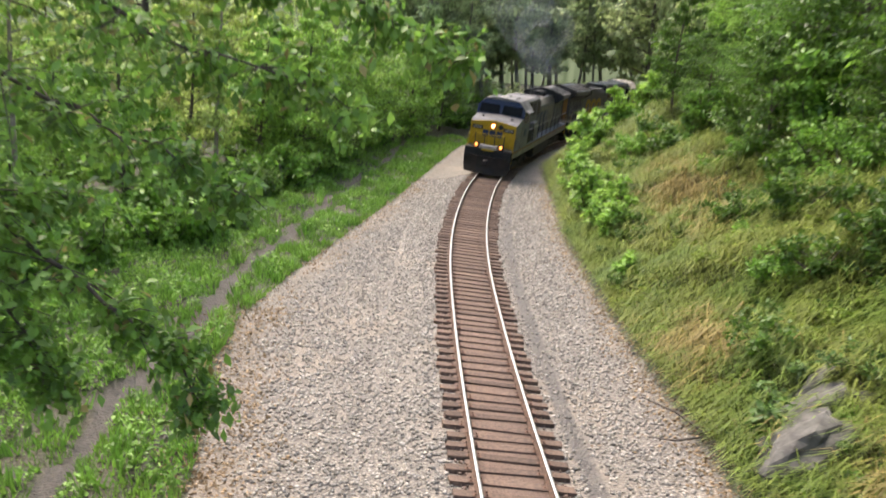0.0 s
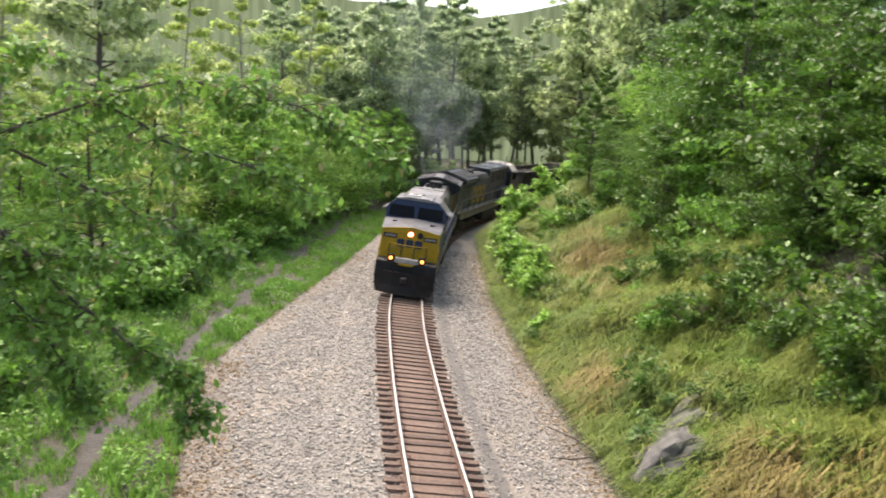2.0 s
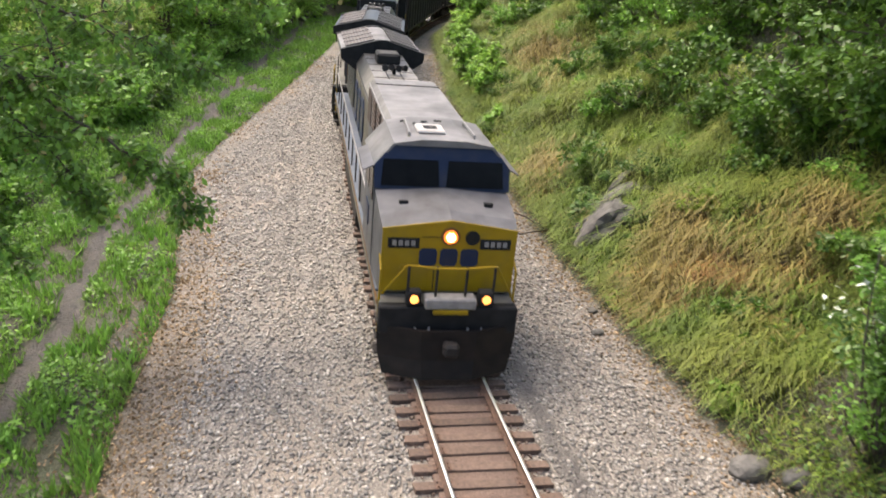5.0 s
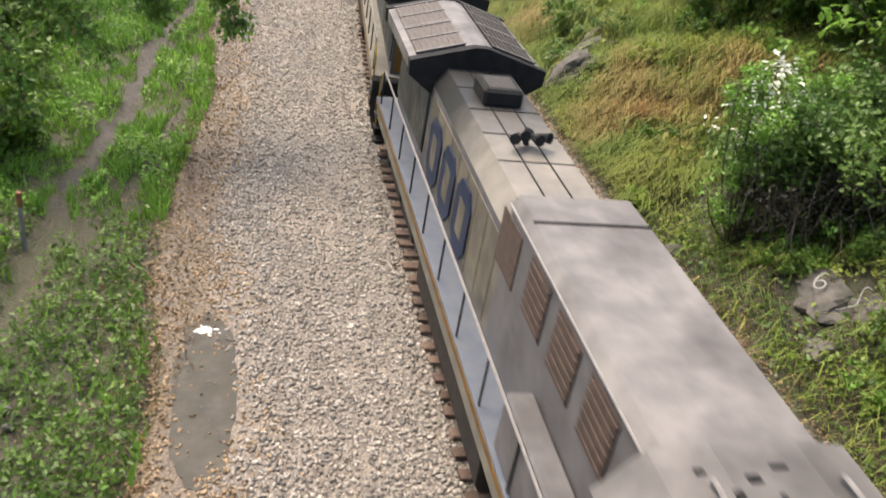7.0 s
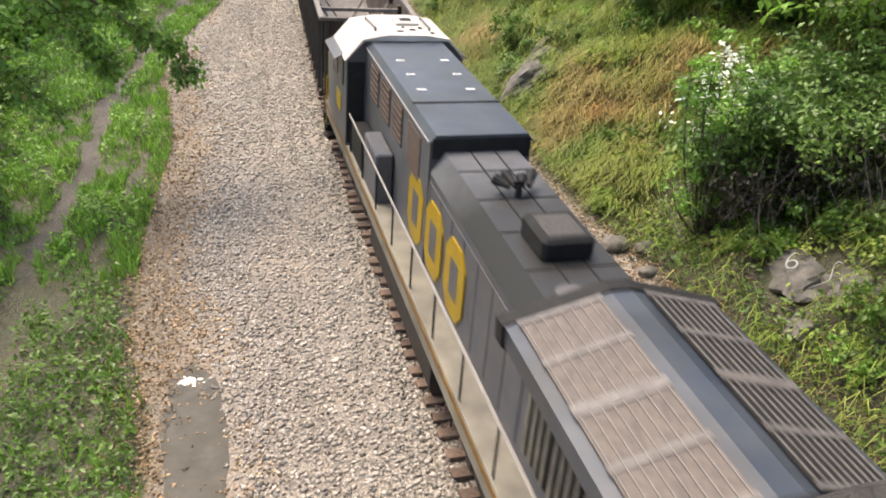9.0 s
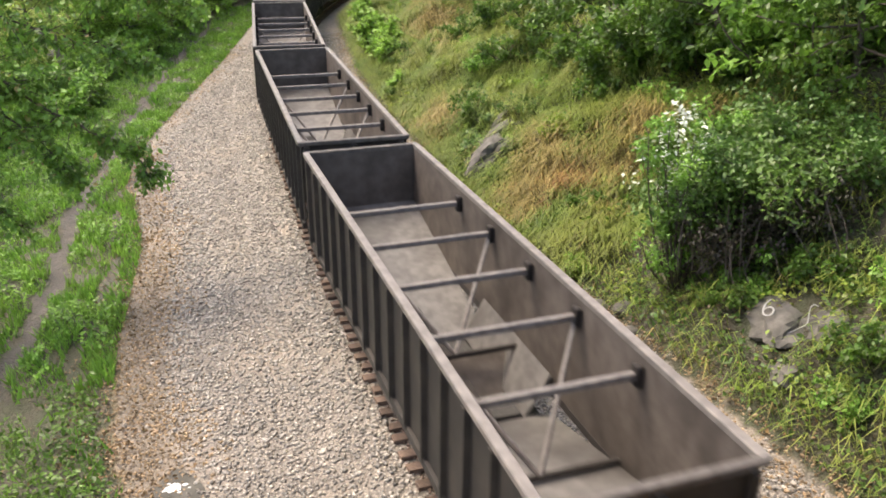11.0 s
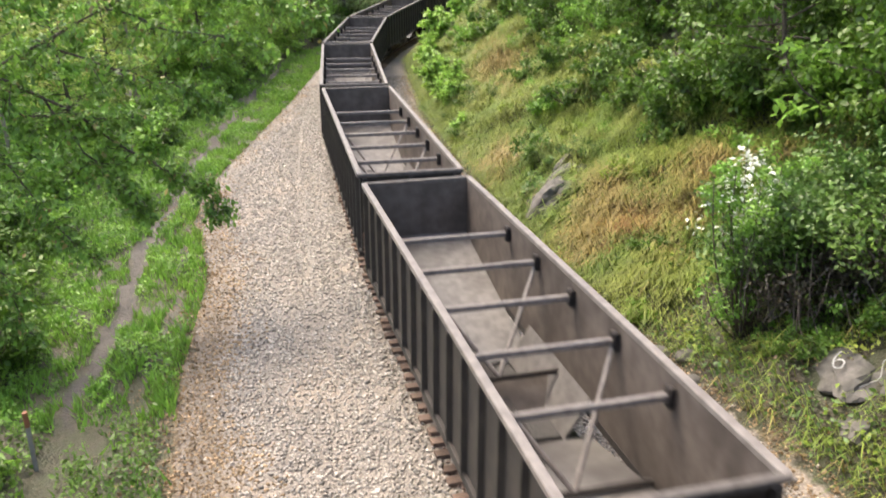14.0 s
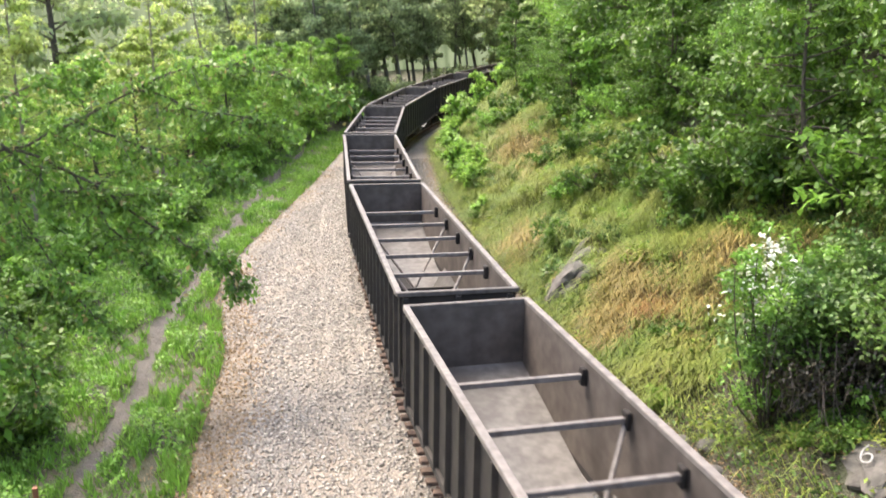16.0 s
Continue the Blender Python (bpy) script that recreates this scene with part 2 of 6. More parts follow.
ORANGE = material("orange_cap", (0.26, 0.10, 0.05), (0.18, 0.08, 0.04), scale=8, rough=0.6, bump=0)
RED_LEAF = material("red_leaf", (0.24, 0.05, 0.02), (0.12, 0.035, 0.018), scale=20, rough=0.6, bump=0)
DEAD_WOOD = material("dead_wood", (0.11, 0.09, 0.075), (0.07, 0.055, 0.045), scale=10, rough=0.9, bump=0.5)
WATER = material("water", (0.30, 0.33, 0.33), (0.26, 0.29, 0.29), scale=0.8, rough=0.06, bump=0.05)


def ground_material():
    """Ballast, mud, dry earth and grass soil, mixed by the zones stored on the ground's corners."""
    m = bpy.data.materials.new("ground_soil")
    m.use_nodes = True
    nt = m.node_tree
    bsdf = nt.nodes["Principled BSDF"]
    zone = nt.nodes.new("ShaderNodeVertexColor")
    zone.layer_name = "zone"
    co = nt.nodes.new("ShaderNodeTexCoord")
    parts = nt.nodes.new("ShaderNodeSeparateColor")
    nt.links.new(zone.outputs["Color"], parts.inputs[0])

    def noise_at(scale, detail=5):
        n = nt.nodes.new("ShaderNodeTexNoise")
        n.inputs["Scale"].default_value, n.inputs["Detail"].default_value = scale, detail
        nt.links.new(co.outputs["Object"], n.inputs["Vector"])
        return n.outputs["Fac"]

    def blend(fac, a, b):
        n = nt.nodes.new("ShaderNodeMix")
        n.data_type = "RGBA"
        if fac is not None:
            nt.links.new(fac, n.inputs["Factor"])
        for key, value in (("A", a), ("B", b)):
            if isinstance(value, tuple):
                n.inputs[key].default_value = (*value, 1)
            else:
                nt.links.new(value, n.inputs[key])
        return n.outputs["Result"]

    def ranged(value, lo, hi):
        n = nt.nodes.new("ShaderNodeMapRange")
        n.inputs["From Min"].default_value, n.inputs["From Max"].default_value = lo, hi
        nt.links.new(value, n.inputs["Value"])
        return n.outputs[0]

    def edged(channel):
        n = nt.nodes.new("ShaderNodeMath")
        n.operation = "ADD"
        nt.links.new(parts.outputs[channel], n.inputs[0])
        k = nt.nodes.new("ShaderNodeMath")
        k.operation = "MULTIPLY_ADD"
        nt.links.new(noise_at(2.2), k.inputs[0])
        k.inputs[1].default_value, k.inputs[2].default_value = 0.9, -0.45
        nt.links.new(k.outputs[0], n.inputs[1])
        return ranged(n.outputs[0], 0.4, 0.6)

    stones = nt.nodes.new("ShaderNodeTexVoronoi")
    stones.inputs["Scale"].default_value = 15
    nt.links.new(co.outputs["Object"], stones.inputs["Vector"])
    grey = nt.nodes.new("ShaderNodeSeparateColor")
    nt.links.new(stones.outputs["Color"], grey.inputs[0])
    stone = blend(grey.outputs[0], (0.19, 0.165, 0.14), (0.36, 0.315, 0.265))
    # Shade in the gaps between stones, darkened into the colour.
    stone = blend(ranged(stones.outputs["Distance"], 0.25, 0.75), stone, (0.11, 0.095, 0.08))
    stone = blend(ranged(noise_at(0.35), 0.5, 0.75), stone, (0.27, 0.22, 0.17))
    soil = blend(ranged(noise_at(1.4), 0.35, 0.65), (0.038, 0.044, 0.016), (0.052, 0.042, 0.024))
    dry = blend(ranged(noise_at(2.5), 0.4, 0.6), (0.24, 0.17, 0.08), (0.12, 0.10, 0.045))
    mud = blend(ranged(noise_at(5), 0.35, 0.65), (0.062, 0.05, 0.04), (0.026, 0.021, 0.016))
    col = blend(edged(2), soil, dry)
    col = blend(edged(1), col, mud)
    grav = edged(0)
    col = blend(grav, col, stone)
    part_brown = nt.nodes.new("ShaderNodeMath")
    part_brown.operation = "MULTIPLY"
    part_brown.inputs[1].default_value = 0.55
    nt.links.new(edged(2), part_brown.inputs[0])
    col = blend(part_brown.outputs[0], col, (0.14, 0.105, 0.07))
    # Darker strip along the right of the track, where the zone's alpha is high.
    strip_colour = blend(ranged(noise_at(6), 0.35, 0.65), (0.13, 0.115, 0.10), (0.075, 0.065, 0.058))
    strip = ranged(zone.outputs["Alpha"], 0.35, 0.7)
    col = blend(strip, col, strip_colour)
    nt.links.new(col, bsdf.inputs["Base Color"])
    bsdf.inputs["Roughness"].default_value = 0.6
    bump = nt.nodes.new("ShaderNodeBump")
    bump.inputs["Strength"].default_value, bump.inputs["Distance"].default_value = 0.8, 0.05
    bump.invert = True
    nt.links.new(stones.outputs["Distance"], bump.inputs["Height"])
    nt.links.new(bump.outputs[0], bsdf.inputs["Normal"])
    return m


GROUND = ground_material()

# ---- the plan: track centre line, cutting, edges ----
CANT = radians(4.2)


def centre(y):
    y = np.asarray(y, float)
    u = 42 - y
    near = 0.028 * u + 0.00155 * u ** 2
    far = (np.minimum(y, 112) - 42) ** 2 / 330 + np.maximum(np.minimum(y, 112) - 60, 0) ** 2 * 0.0025 + np.maximum(y - 112, 0) * 0.68 + 0.028 * u * np.exp(np.minimum(u, 0) / 25)
    return 0.72 + np.where(y < 42, near, far)


LINE_Y = np.linspace(-110, 260, 3701)
LINE_X = centre(LINE_Y)
LINE_S = np.concatenate([[0], np.cumsum(np.hypot(np.diff(LINE_X), np.diff(LINE_Y)))])
LINE_S -= np.interp(0, LINE_Y, LINE_S)


def on_line(s):
    """The point of the track's centre at s metres along it from beneath the bridge."""
    return Vector((np.interp(s, LINE_S, LINE_X), np.interp(s, LINE_S, LINE_Y), 0))


def s_of(y):
    return float(np.interp(y, LINE_Y, LINE_S))


def foot_right(y):
    return np.interp(y, [-60, 0, 10, 17, 24, 30, 35, 42, 51, 71, 100, 200], [18, 10.6, 9.1, 7.8, 6.7, 6.0, 5.7, 5.3, 5.1, 6.0, 17, 78])


def edge_left(y):
    return np.interp(y, [-60, 0, 11, 13, 17, 21, 28, 34, 38, 43, 50, 58, 73, 82, 100, 200],
                     [-3, -3.2, -3.4, -3.6, -4.6, -4.9, -5.0, -6.0, -6.5, -5.8, -4.6, -3.2, -1.0, 0.4, 8, 70])


def path_x(y):
    y = np.asarray(y, float)
    return np.interp(y, [0, 18, 20, 25, 34, 45, 60, 75], [-7.2, -7.4, -7.5, -7.7, -7.9, -7.7, -6.3, -4.5]) + 0.16 * np.sin(y * 0.55) + 0.08 * np.sin(y * 1.7 + 1)


def straw(x, y):
    """How dry the plants of the cutting slope are: 1 in the straw-coloured patches."""
    r = x - foot_right(y)
    patches = ((2.0, 25.2, 1.6, 3.0, 1.15), (1.3, 35.0, 1.1, 3.2, 0.85), (4.6, 48.0, 1.8, 7.0, 0.8), (5.6, 20.3, 1.2, 2.0, 0.9), (4.6, 23.6, 1.5, 1.6, 0.7), (0.3, 14.5, 0.5, 1.5, 0.6), (4.0, 27.0, 0.8, 1.2, -0.5), (1.6, 23.0, 0.7, 1.0, -0.6))
    total = sum(a * np.exp(-((r - pr) / sr) ** 2 - ((y - py) / sy) ** 2) for pr, py, sr, sy, a in patches)
    return total + 0.22 * wobble(x, y, 1.1, 2.0) + 0.14 * wobble(x, y, 2.7, 5.0)


def wobble(x, y, k, seed=0.0):
    return (np.sin(x * k * 1.3 + 1.7 + seed) * np.cos(y * k * 1.1 - 0.6 + seed) + 0.5 * np.sin(x * k * 2.9 + y * k * 2.3 + seed * 2) + 0.3 * np.cos(x * k * 5.1 - y * k * 4.7))


def height(x, y):
    x, y = np.asarray(x, float), np.asarray(y, float)
    d = x - centre(y)
    z = -0.48 + 0.21 * np.clip((2.9 - np.abs(d)) / 1.3, 0, 1) - 0.073 * np.clip(d, -1.6, 1.6) * np.clip((2.9 - np.abs(d)) / 1.3, 0, 1)
    r = x - foot_right(y)
    rise = np.where(r > 0, 0.62 * r + 0.40 * np.clip(r / 3, 0, 1) * wobble(x, y, 0.45) + 0.20 * np.clip(r / 1.5, 0, 1) * wobble(x, y, 1.5), 0)
    rise = np.where(rise > 12, 12 + (rise - 12) * 0.12, rise)
    l = edge_left(y) - x
    drop = np.where(l > 0, 0.10 * np.clip(l, 0, 1.5) * wobble(x, y, 0.8) - 0.12 * np.exp(-((x - path_x(y)) / 0.5) ** 2) * (y < 70), 0)
    drop = drop - np.clip(l - 9, 0, 12) * 0.22
    dip = 1.1 * np.exp(-((x + 8.0) ** 2 + (y - 86) ** 2 / 3) / 10)
    return z + rise + drop - dip + 2.0 * np.clip((y - 116) / 22, 0, 1)


def link(name, mesh, parent=None):
    ob = new(name, mesh)
    if parent is not None:
        ob.parent = parent
    return ob


def arrays(name, verts, faces, mat, smooth=False):
    """A mesh from arrays: verts (n, 3), faces (m, k)."""
    verts, faces = np.asarray(verts, np.float32), np.asarray(faces, np.int32)
    me = bpy.data.meshes.new(name)
    me.vertices.add(len(verts))
    me.vertices.foreach_set("co", verts.ravel())
    m, k = faces.shape
    me.loops.add(m * k)
    me.loops.foreach_set("vertex_index", faces.ravel())
    me.polygons.add(m)
    me.polygons.foreach_set("loop_start", np.arange(m, dtype=np.int32) * k)
    if smooth:
        me.polygons.foreach_set("use_smooth", np.ones(m, bool))
    me.update(calc_edges=True)
    me.materials.append(mat)
    return me


# ---- ground ----
def build_ground():
    xs = np.concatenate([[-900, -400, -200, -120, -80, -60], np.arange(-45, -14, 1.5), np.arange(-14, 1.5, 0.3), np.arange(1.5, 8, 0.15), np.arange(8, 16, 0.35), np.arange(16, 60, 1.2), [65, 80, 120, 200, 400, 900]])
    ys = np.concatenate([[-900, -400, -200, -100, -60, -30], np.arange(-20, 8, 2.0), np.arange(8, 60, 0.5), np.arange(60, 120, 1.5), [125, 135, 150, 180, 240, 400, 900]])
    gx, gy = np.meshgrid(xs, ys)
    gz = height(gx, gy)
    nx, ny = len(xs), len(ys)
    i = (np.arange(ny - 1)[:, None] * nx + np.arange(nx - 1)).ravel()
    me = arrays("ground", np.stack([gx.ravel(), gy.ravel(), gz.ravel()], 1), np.stack([i, i + 1, i + 1 + nx, i + nx], 1), GROUND, True)
    x, y = gx.ravel(), gy.ravel()
    el, fr = edge_left(y), foot_right(y)
    zones = np.zeros((len(x), 4), np.float32)
    zones[:, 0] = np.clip(np.minimum(x - el, fr - x) / 0.8 + 0.5, 0, 1) * (y < 130)
    zones[:, 1] = np.exp(-((x - path_x(y)) / 0.30) ** 2) * (y < 75) * 1.0 + 0.6 * np.exp(-((x - path_x(y) - 1.7) / 0.22) ** 2) * (y < 36)
    d = x - centre(y)
    r = x - fr
    zones[:, 2] = np.clip(straw(x, y), 0, 1) * (r > -0.5) * (r < 7) + np.exp(-((x - el - 0.5) / 0.8) ** 2) * 0.85 * np.where(y < 26, 1.0, 0.6)
    zones[:, 1] *= np.clip((y - 17) / 4, 0, 1)
    zones[:, 3] = np.exp(-((d - 1.75) / 0.3) ** 2) * (y < 62) * 0.9
    layer = me.color_attributes.new("zone", "FLOAT_COLOR", "POINT")
    layer.data.foreach_set("color", np.clip(zones, 0, 1).ravel())
    tagged(link("ground", me), "pale crushed stone verge, muddy path, grass and cutting slope", "ground", kind="structure")


build_ground()


# ---- small mesh tools ----
def part(name, bm, mat, parent, label="", smooth=False):
    me = bpy.data.meshes.new(name)
    bm.normal_update()
    bm.to_mesh(me)
    bm.free()
    me.materials.append(mat)
    if smooth:
        for p in me.polygons:
            p.use_smooth = True
    ob = link(name, me, parent)
    return tagged(ob, label) if label else ob


def box(bm, x0, x1, y0, y1, z0, z1, bevel=0.0):
    vs = bmesh.ops.create_cube(bm, size=1.0)["verts"]
    for v in vs:
        v.co = Vector(((x0 + x1) / 2 + v.co.x * (x1 - x0), (y0 + y1) / 2 + v.co.y * (y1 - y0), (z0 + z1) / 2 + v.co.z * (z1 - z0)))
    if bevel:
        es = list({e for v in vs for e in v.link_edges})
        bmesh.ops.bevel(bm, geom=es, offset=bevel, segments=1, affect="EDGES")
    return vs


def boxed(x0, x1, y0, y1, z0, z1, bevel=0.0):
    bm = bmesh.new()
    box(bm, x0, x1, y0, y1, z0, z1, bevel)
    return bm


def prism(outline, axis, a, b):
    """A closed solid: an outline of 2D points carried from a to b along the axis. x: (y, z); y: (x, z); z: (x, y)."""
    bm = bmesh.new()

    def at(p, d):
        return {"x": (d, p[0], p[1]), "y": (p[0], d, p[1]), "z": (p[0], p[1], d)}[axis]

    lo = [bm.verts.new(at(p, a)) for p in outline]
    hi = [bm.verts.new(at(p, b)) for p in outline]
    n = len(outline)
    bm.faces.new(lo)
    bm.faces.new(list(reversed(hi)))
    for i in range(n):
        bm.faces.new((lo[i], hi[i], hi[(i + 1) % n], lo[(i + 1) % n]))
    bmesh.ops.recalc_face_normals(bm, faces=bm.faces)
    return bm


def rod(bm, a, b, radius, sides=6, radius_end=None):
    a, b = Vector(a), Vector(b)
    q = (b - a).to_track_quat("Z", "Y")
    rings = []
    for p, r in ((a, radius), (b, radius if radius_end is None else radius_end)):
        rings.append([bm.verts.new(p + q @ Vector((r * math.cos(2 * math.pi * i / sides), r * math.sin(2 * math.pi * i / sides), 0))) for i in range(sides)])
    for i in range(sides):
        bm.faces.new((rings[0][i], rings[0][(i + 1) % sides], rings[1][(i + 1) % sides], rings[1][i]))
    bm.faces.new(list(reversed(rings[0])))
    bm.faces.new(rings[1])
    return bm


def rods(paths, radius, sides=6):
    bm = bmesh.new()
    for path in paths:
        for a, b in zip(path, path[1:]):
            rod(bm, a, b, radius, sides)
    return bm


def thing(name, label, category, group="", m=None):
    ob = new(name)
    ob.empty_display_size = 0.3
    if m is not None:
        ob.matrix_world = m
    return tagged(ob, label, category, group)


# ---- track ----
def track_frame(s):
    """Point, right-hand and upward directions of the canted track at s."""
    p, q = on_line(s), on_line(s + 0.1)
    ahead = (q - p).normalized()
    right = Vector((ahead.y, -ahead.x, 0))
    up = Vector((0, 0, 1)) * math.cos(CANT) + right * math.sin(CANT)
    return p, up.cross(ahead).normalized() * -1, up, ahead


def swept(name, outline, mat, parent, offset, s0, s1, step, label=""):
    """A bar with the outline (across, up) carried along the track."""
    ss = np.arange(s0, s1 + step / 2, step)
    verts, n = [], len(outline)
    for s in ss:
        p, right, up, _ = track_frame(s)
        for a, h in outline:
            verts.append(p + right * (a + offset) + up * h)
    faces = []
    for i in range(len(ss) - 1):
        for j in range(n):
            k = (j + 1) % n
            faces.append((i * n + j, i * n + k, (i + 1) * n + k, (i + 1) * n + j))
    ob = link(name, arrays(name, [tuple(v) for v in verts], faces, mat), parent)
    return tagged(ob, label) if label else ob


def build_track():
    track = tagged(new("railway_track"), "single curved railway track with shiny rails on timber ties", "railway track", kind="structure")
    for off in (-0.755, 0.755):
        web = [(-0.07, -0.17), (-0.07, -0.155), (-0.012, -0.135), (-0.012, -0.05), (-0.036, -0.04), (-0.036, -0.006),
               (0.036, -0.006), (0.036, -0.04), (0.012, -0.05), (0.012, -0.135), (0.07, -0.155), (0.07, -0.17)]
        rail = swept("rail", web, RUST_RAIL, track, off, -30, 125, 1.0, "rusty steel rail")
        swept("rail_head", [(-0.033, -0.004), (-0.033, 0.0), (0.033, 0.0), (0.033, -0.004)], RAIL_HEAD, rail, off, -30, 125, 1.0, "bright worn running surface")
    swept("tie_bed", [(-0.95, -0.32), (-0.9, -0.215), (0.9, -0.215), (0.95, -0.32)], BED_FINES, track, 0, -30, 125, 1.0, "rust-brown ballast between the ties")
    shapes = []
    for k in range(5):
        bm = bmesh.new()
        box(bm, -1.3, 1.3, -0.115, 0.115, -0.33, -0.165, 0.012)
        for v in bm.verts:
            v.co += Vector((rng.uniform(-0.03, 0.03), rng.uniform(-0.015, 0.015), rng.uniform(-0.012, 0.006)))
        me = bpy.data.meshes.new("tie")
        bm.to_mesh(me)
        bm.free()
        me.materials.append(TIE_WOOD)
        shapes.append(me)
    plate = boxed(-0.17, 0.17, -0.1, 0.1, -0.17, -0.158, 0.004)
    for dx in (-0.11, 0.11):
        for dy in (-0.06, 0.06):
            box(plate, dx - 0.014, dx + 0.014, dy - 0.014, dy + 0.014, -0.158, -0.125)
    plate_mesh = bpy.data.meshes.new("tie_plate")
    plate.to_mesh(plate_mesh)
    plate.free()
    plate_mesh.materials.append(RUST_RAIL)
    for i in range(230):
        s = -6 + 0.5 * i + rng.uniform(-0.04, 0.04)
        p, right, up, ahead = track_frame(s)
        m = Matrix((right, ahead, up)).transposed().to_4x4()
        m.translation = p + right * rng.uniform(-0.07, 0.07)
        m = m @ pose(0, 0, 0, 0, 0, rng.uniform(-1.6, 1.6))
        tie = link("tie", shapes[i % 5], track)
        tie.matrix_world = m
        if 14 < s < 45:
            for off in (-0.755, 0.755):
                pl = link("tie_plate", plate_mesh, tie)
                pl.matrix_basis = pose(off, 0, 0.004)


build_track()


# ---- rolling stock ----
def wheelset(parent, y, radius, cx=0.755):
    bm = bmesh.new()
    for side in (-1, 1):
        rod(bm, (side * (cx - 0.06), y, radius), (side * (cx + 0.06), y, radius), radius, 20)
    rod(bm, (-cx, y, radius), (cx, y, radius), 0.09, 8)
    part("wheelset", bm, STEEL, parent, "steel wheels on an axle")


def bogie(parent, y, axles, radius, span, wide):
    frame_bm = bmesh.new()
    for side in (-1, 1):
        x = side * wide
        outline = [(y - span, radius + 0.15), (y - span * 0.72, radius + 0.32), (y - 0.3, radius + 0.10), (y + 0.3, radius + 0.10), (y + span * 0.72, radius + 0.32),
                   (y + span, radius + 0.15), (y + span, radius - 0.12), (y + 0.35, radius - 0.25), (y - 0.35, radius - 0.25), (y - span, radius - 0.12)]
        solid = prism(outline, "x", x - 0.09, x + 0.09)
        me = bpy.data.meshes.new("tmp")
        solid.to_mesh(me)
        solid.free()
        frame_bm.from_mesh(me)
        bpy.data.meshes.remove(me)
        for a in axles:
            box(frame_bm, x - 0.14, x + 0.14, y + a - 0.16, y + a + 0.16, radius - 0.17, radius + 0.17, 0.03)
        for k in range(3):
            rod(frame_bm, (x, y - 0.2 + 0.2 * k, radius - 0.2), (x, y - 0.2 + 0.2 * k, radius + 0.12), 0.07, 8)
    box(frame_bm, -wide, wide, y - 0.22, y + 0.22, radius - 0.1, radius + 0.2)
    b = part("bogie", frame_bm, STEEL, parent, "dirty cast steel bogie")
    for a in axles:
        wheelset(b, y + a, radius)


def coupler(parent, y, way):
    bm = boxed(-0.11, 0.11, min(y, y + way * 0.62), max(y, y + way * 0.62), 0.74, 0.96, 0.03)
    box(bm, -0.19, 0.15, min(y + way * 0.5, y + way * 0.78), max(y + way * 0.5, y + way * 0.78), 0.70, 1.0, 0.06)
    part("coupler", bm, STEEL, parent, "black knuckle coupler")


def louvre(parent, x, y0, y1, z0, z1, n, name="louvre"):
    bm = boxed(x - 0.015, x + 0.015, y0, y1, z0, z1)
    for i in range(n):
        z = z0 + (i + 0.5) * (z1 - z0) / n
        box(bm, x - 0.035, x + 0.035, y0 + 0.03, y1 - 0.03, z - (z1 - z0) / n * 0.3, z + (z1 - z0) / n * 0.1)
    part(name, bm, RUST_GRILLE, parent, "rusty brown louvred vent")


def logo(parent, x, y, z, size, mat, ground_paint, way):
    """Three bold plain painted blocks in a row on the hood side, at the plane x."""
    for i in range(3):
        y0 = y + way * i * size * 1.02
        lo, hi = min(y0, y0 + way * size * 0.82), max(y0, y0 + way * size * 0.82)
        cut = size * 0.2
        outline = [(lo + cut, z), (hi - cut, z), (hi, z + cut), (hi, z + size - cut), (hi - cut, z + size), (lo + cut, z + size), (lo, z + size - cut), (lo, z + cut)]
        ring = prism(outline, "x", x - 0.024, x + 0.024)
        block = part("emblem", ring, mat, parent, "bold plain painted emblem block")
        part("emblem_gap", boxed(x - 0.028, x + 0.028, lo + size * 0.24, hi - size * 0.24, z + size * 0.24, z + size * 0.76, 0.01), ground_paint, block)


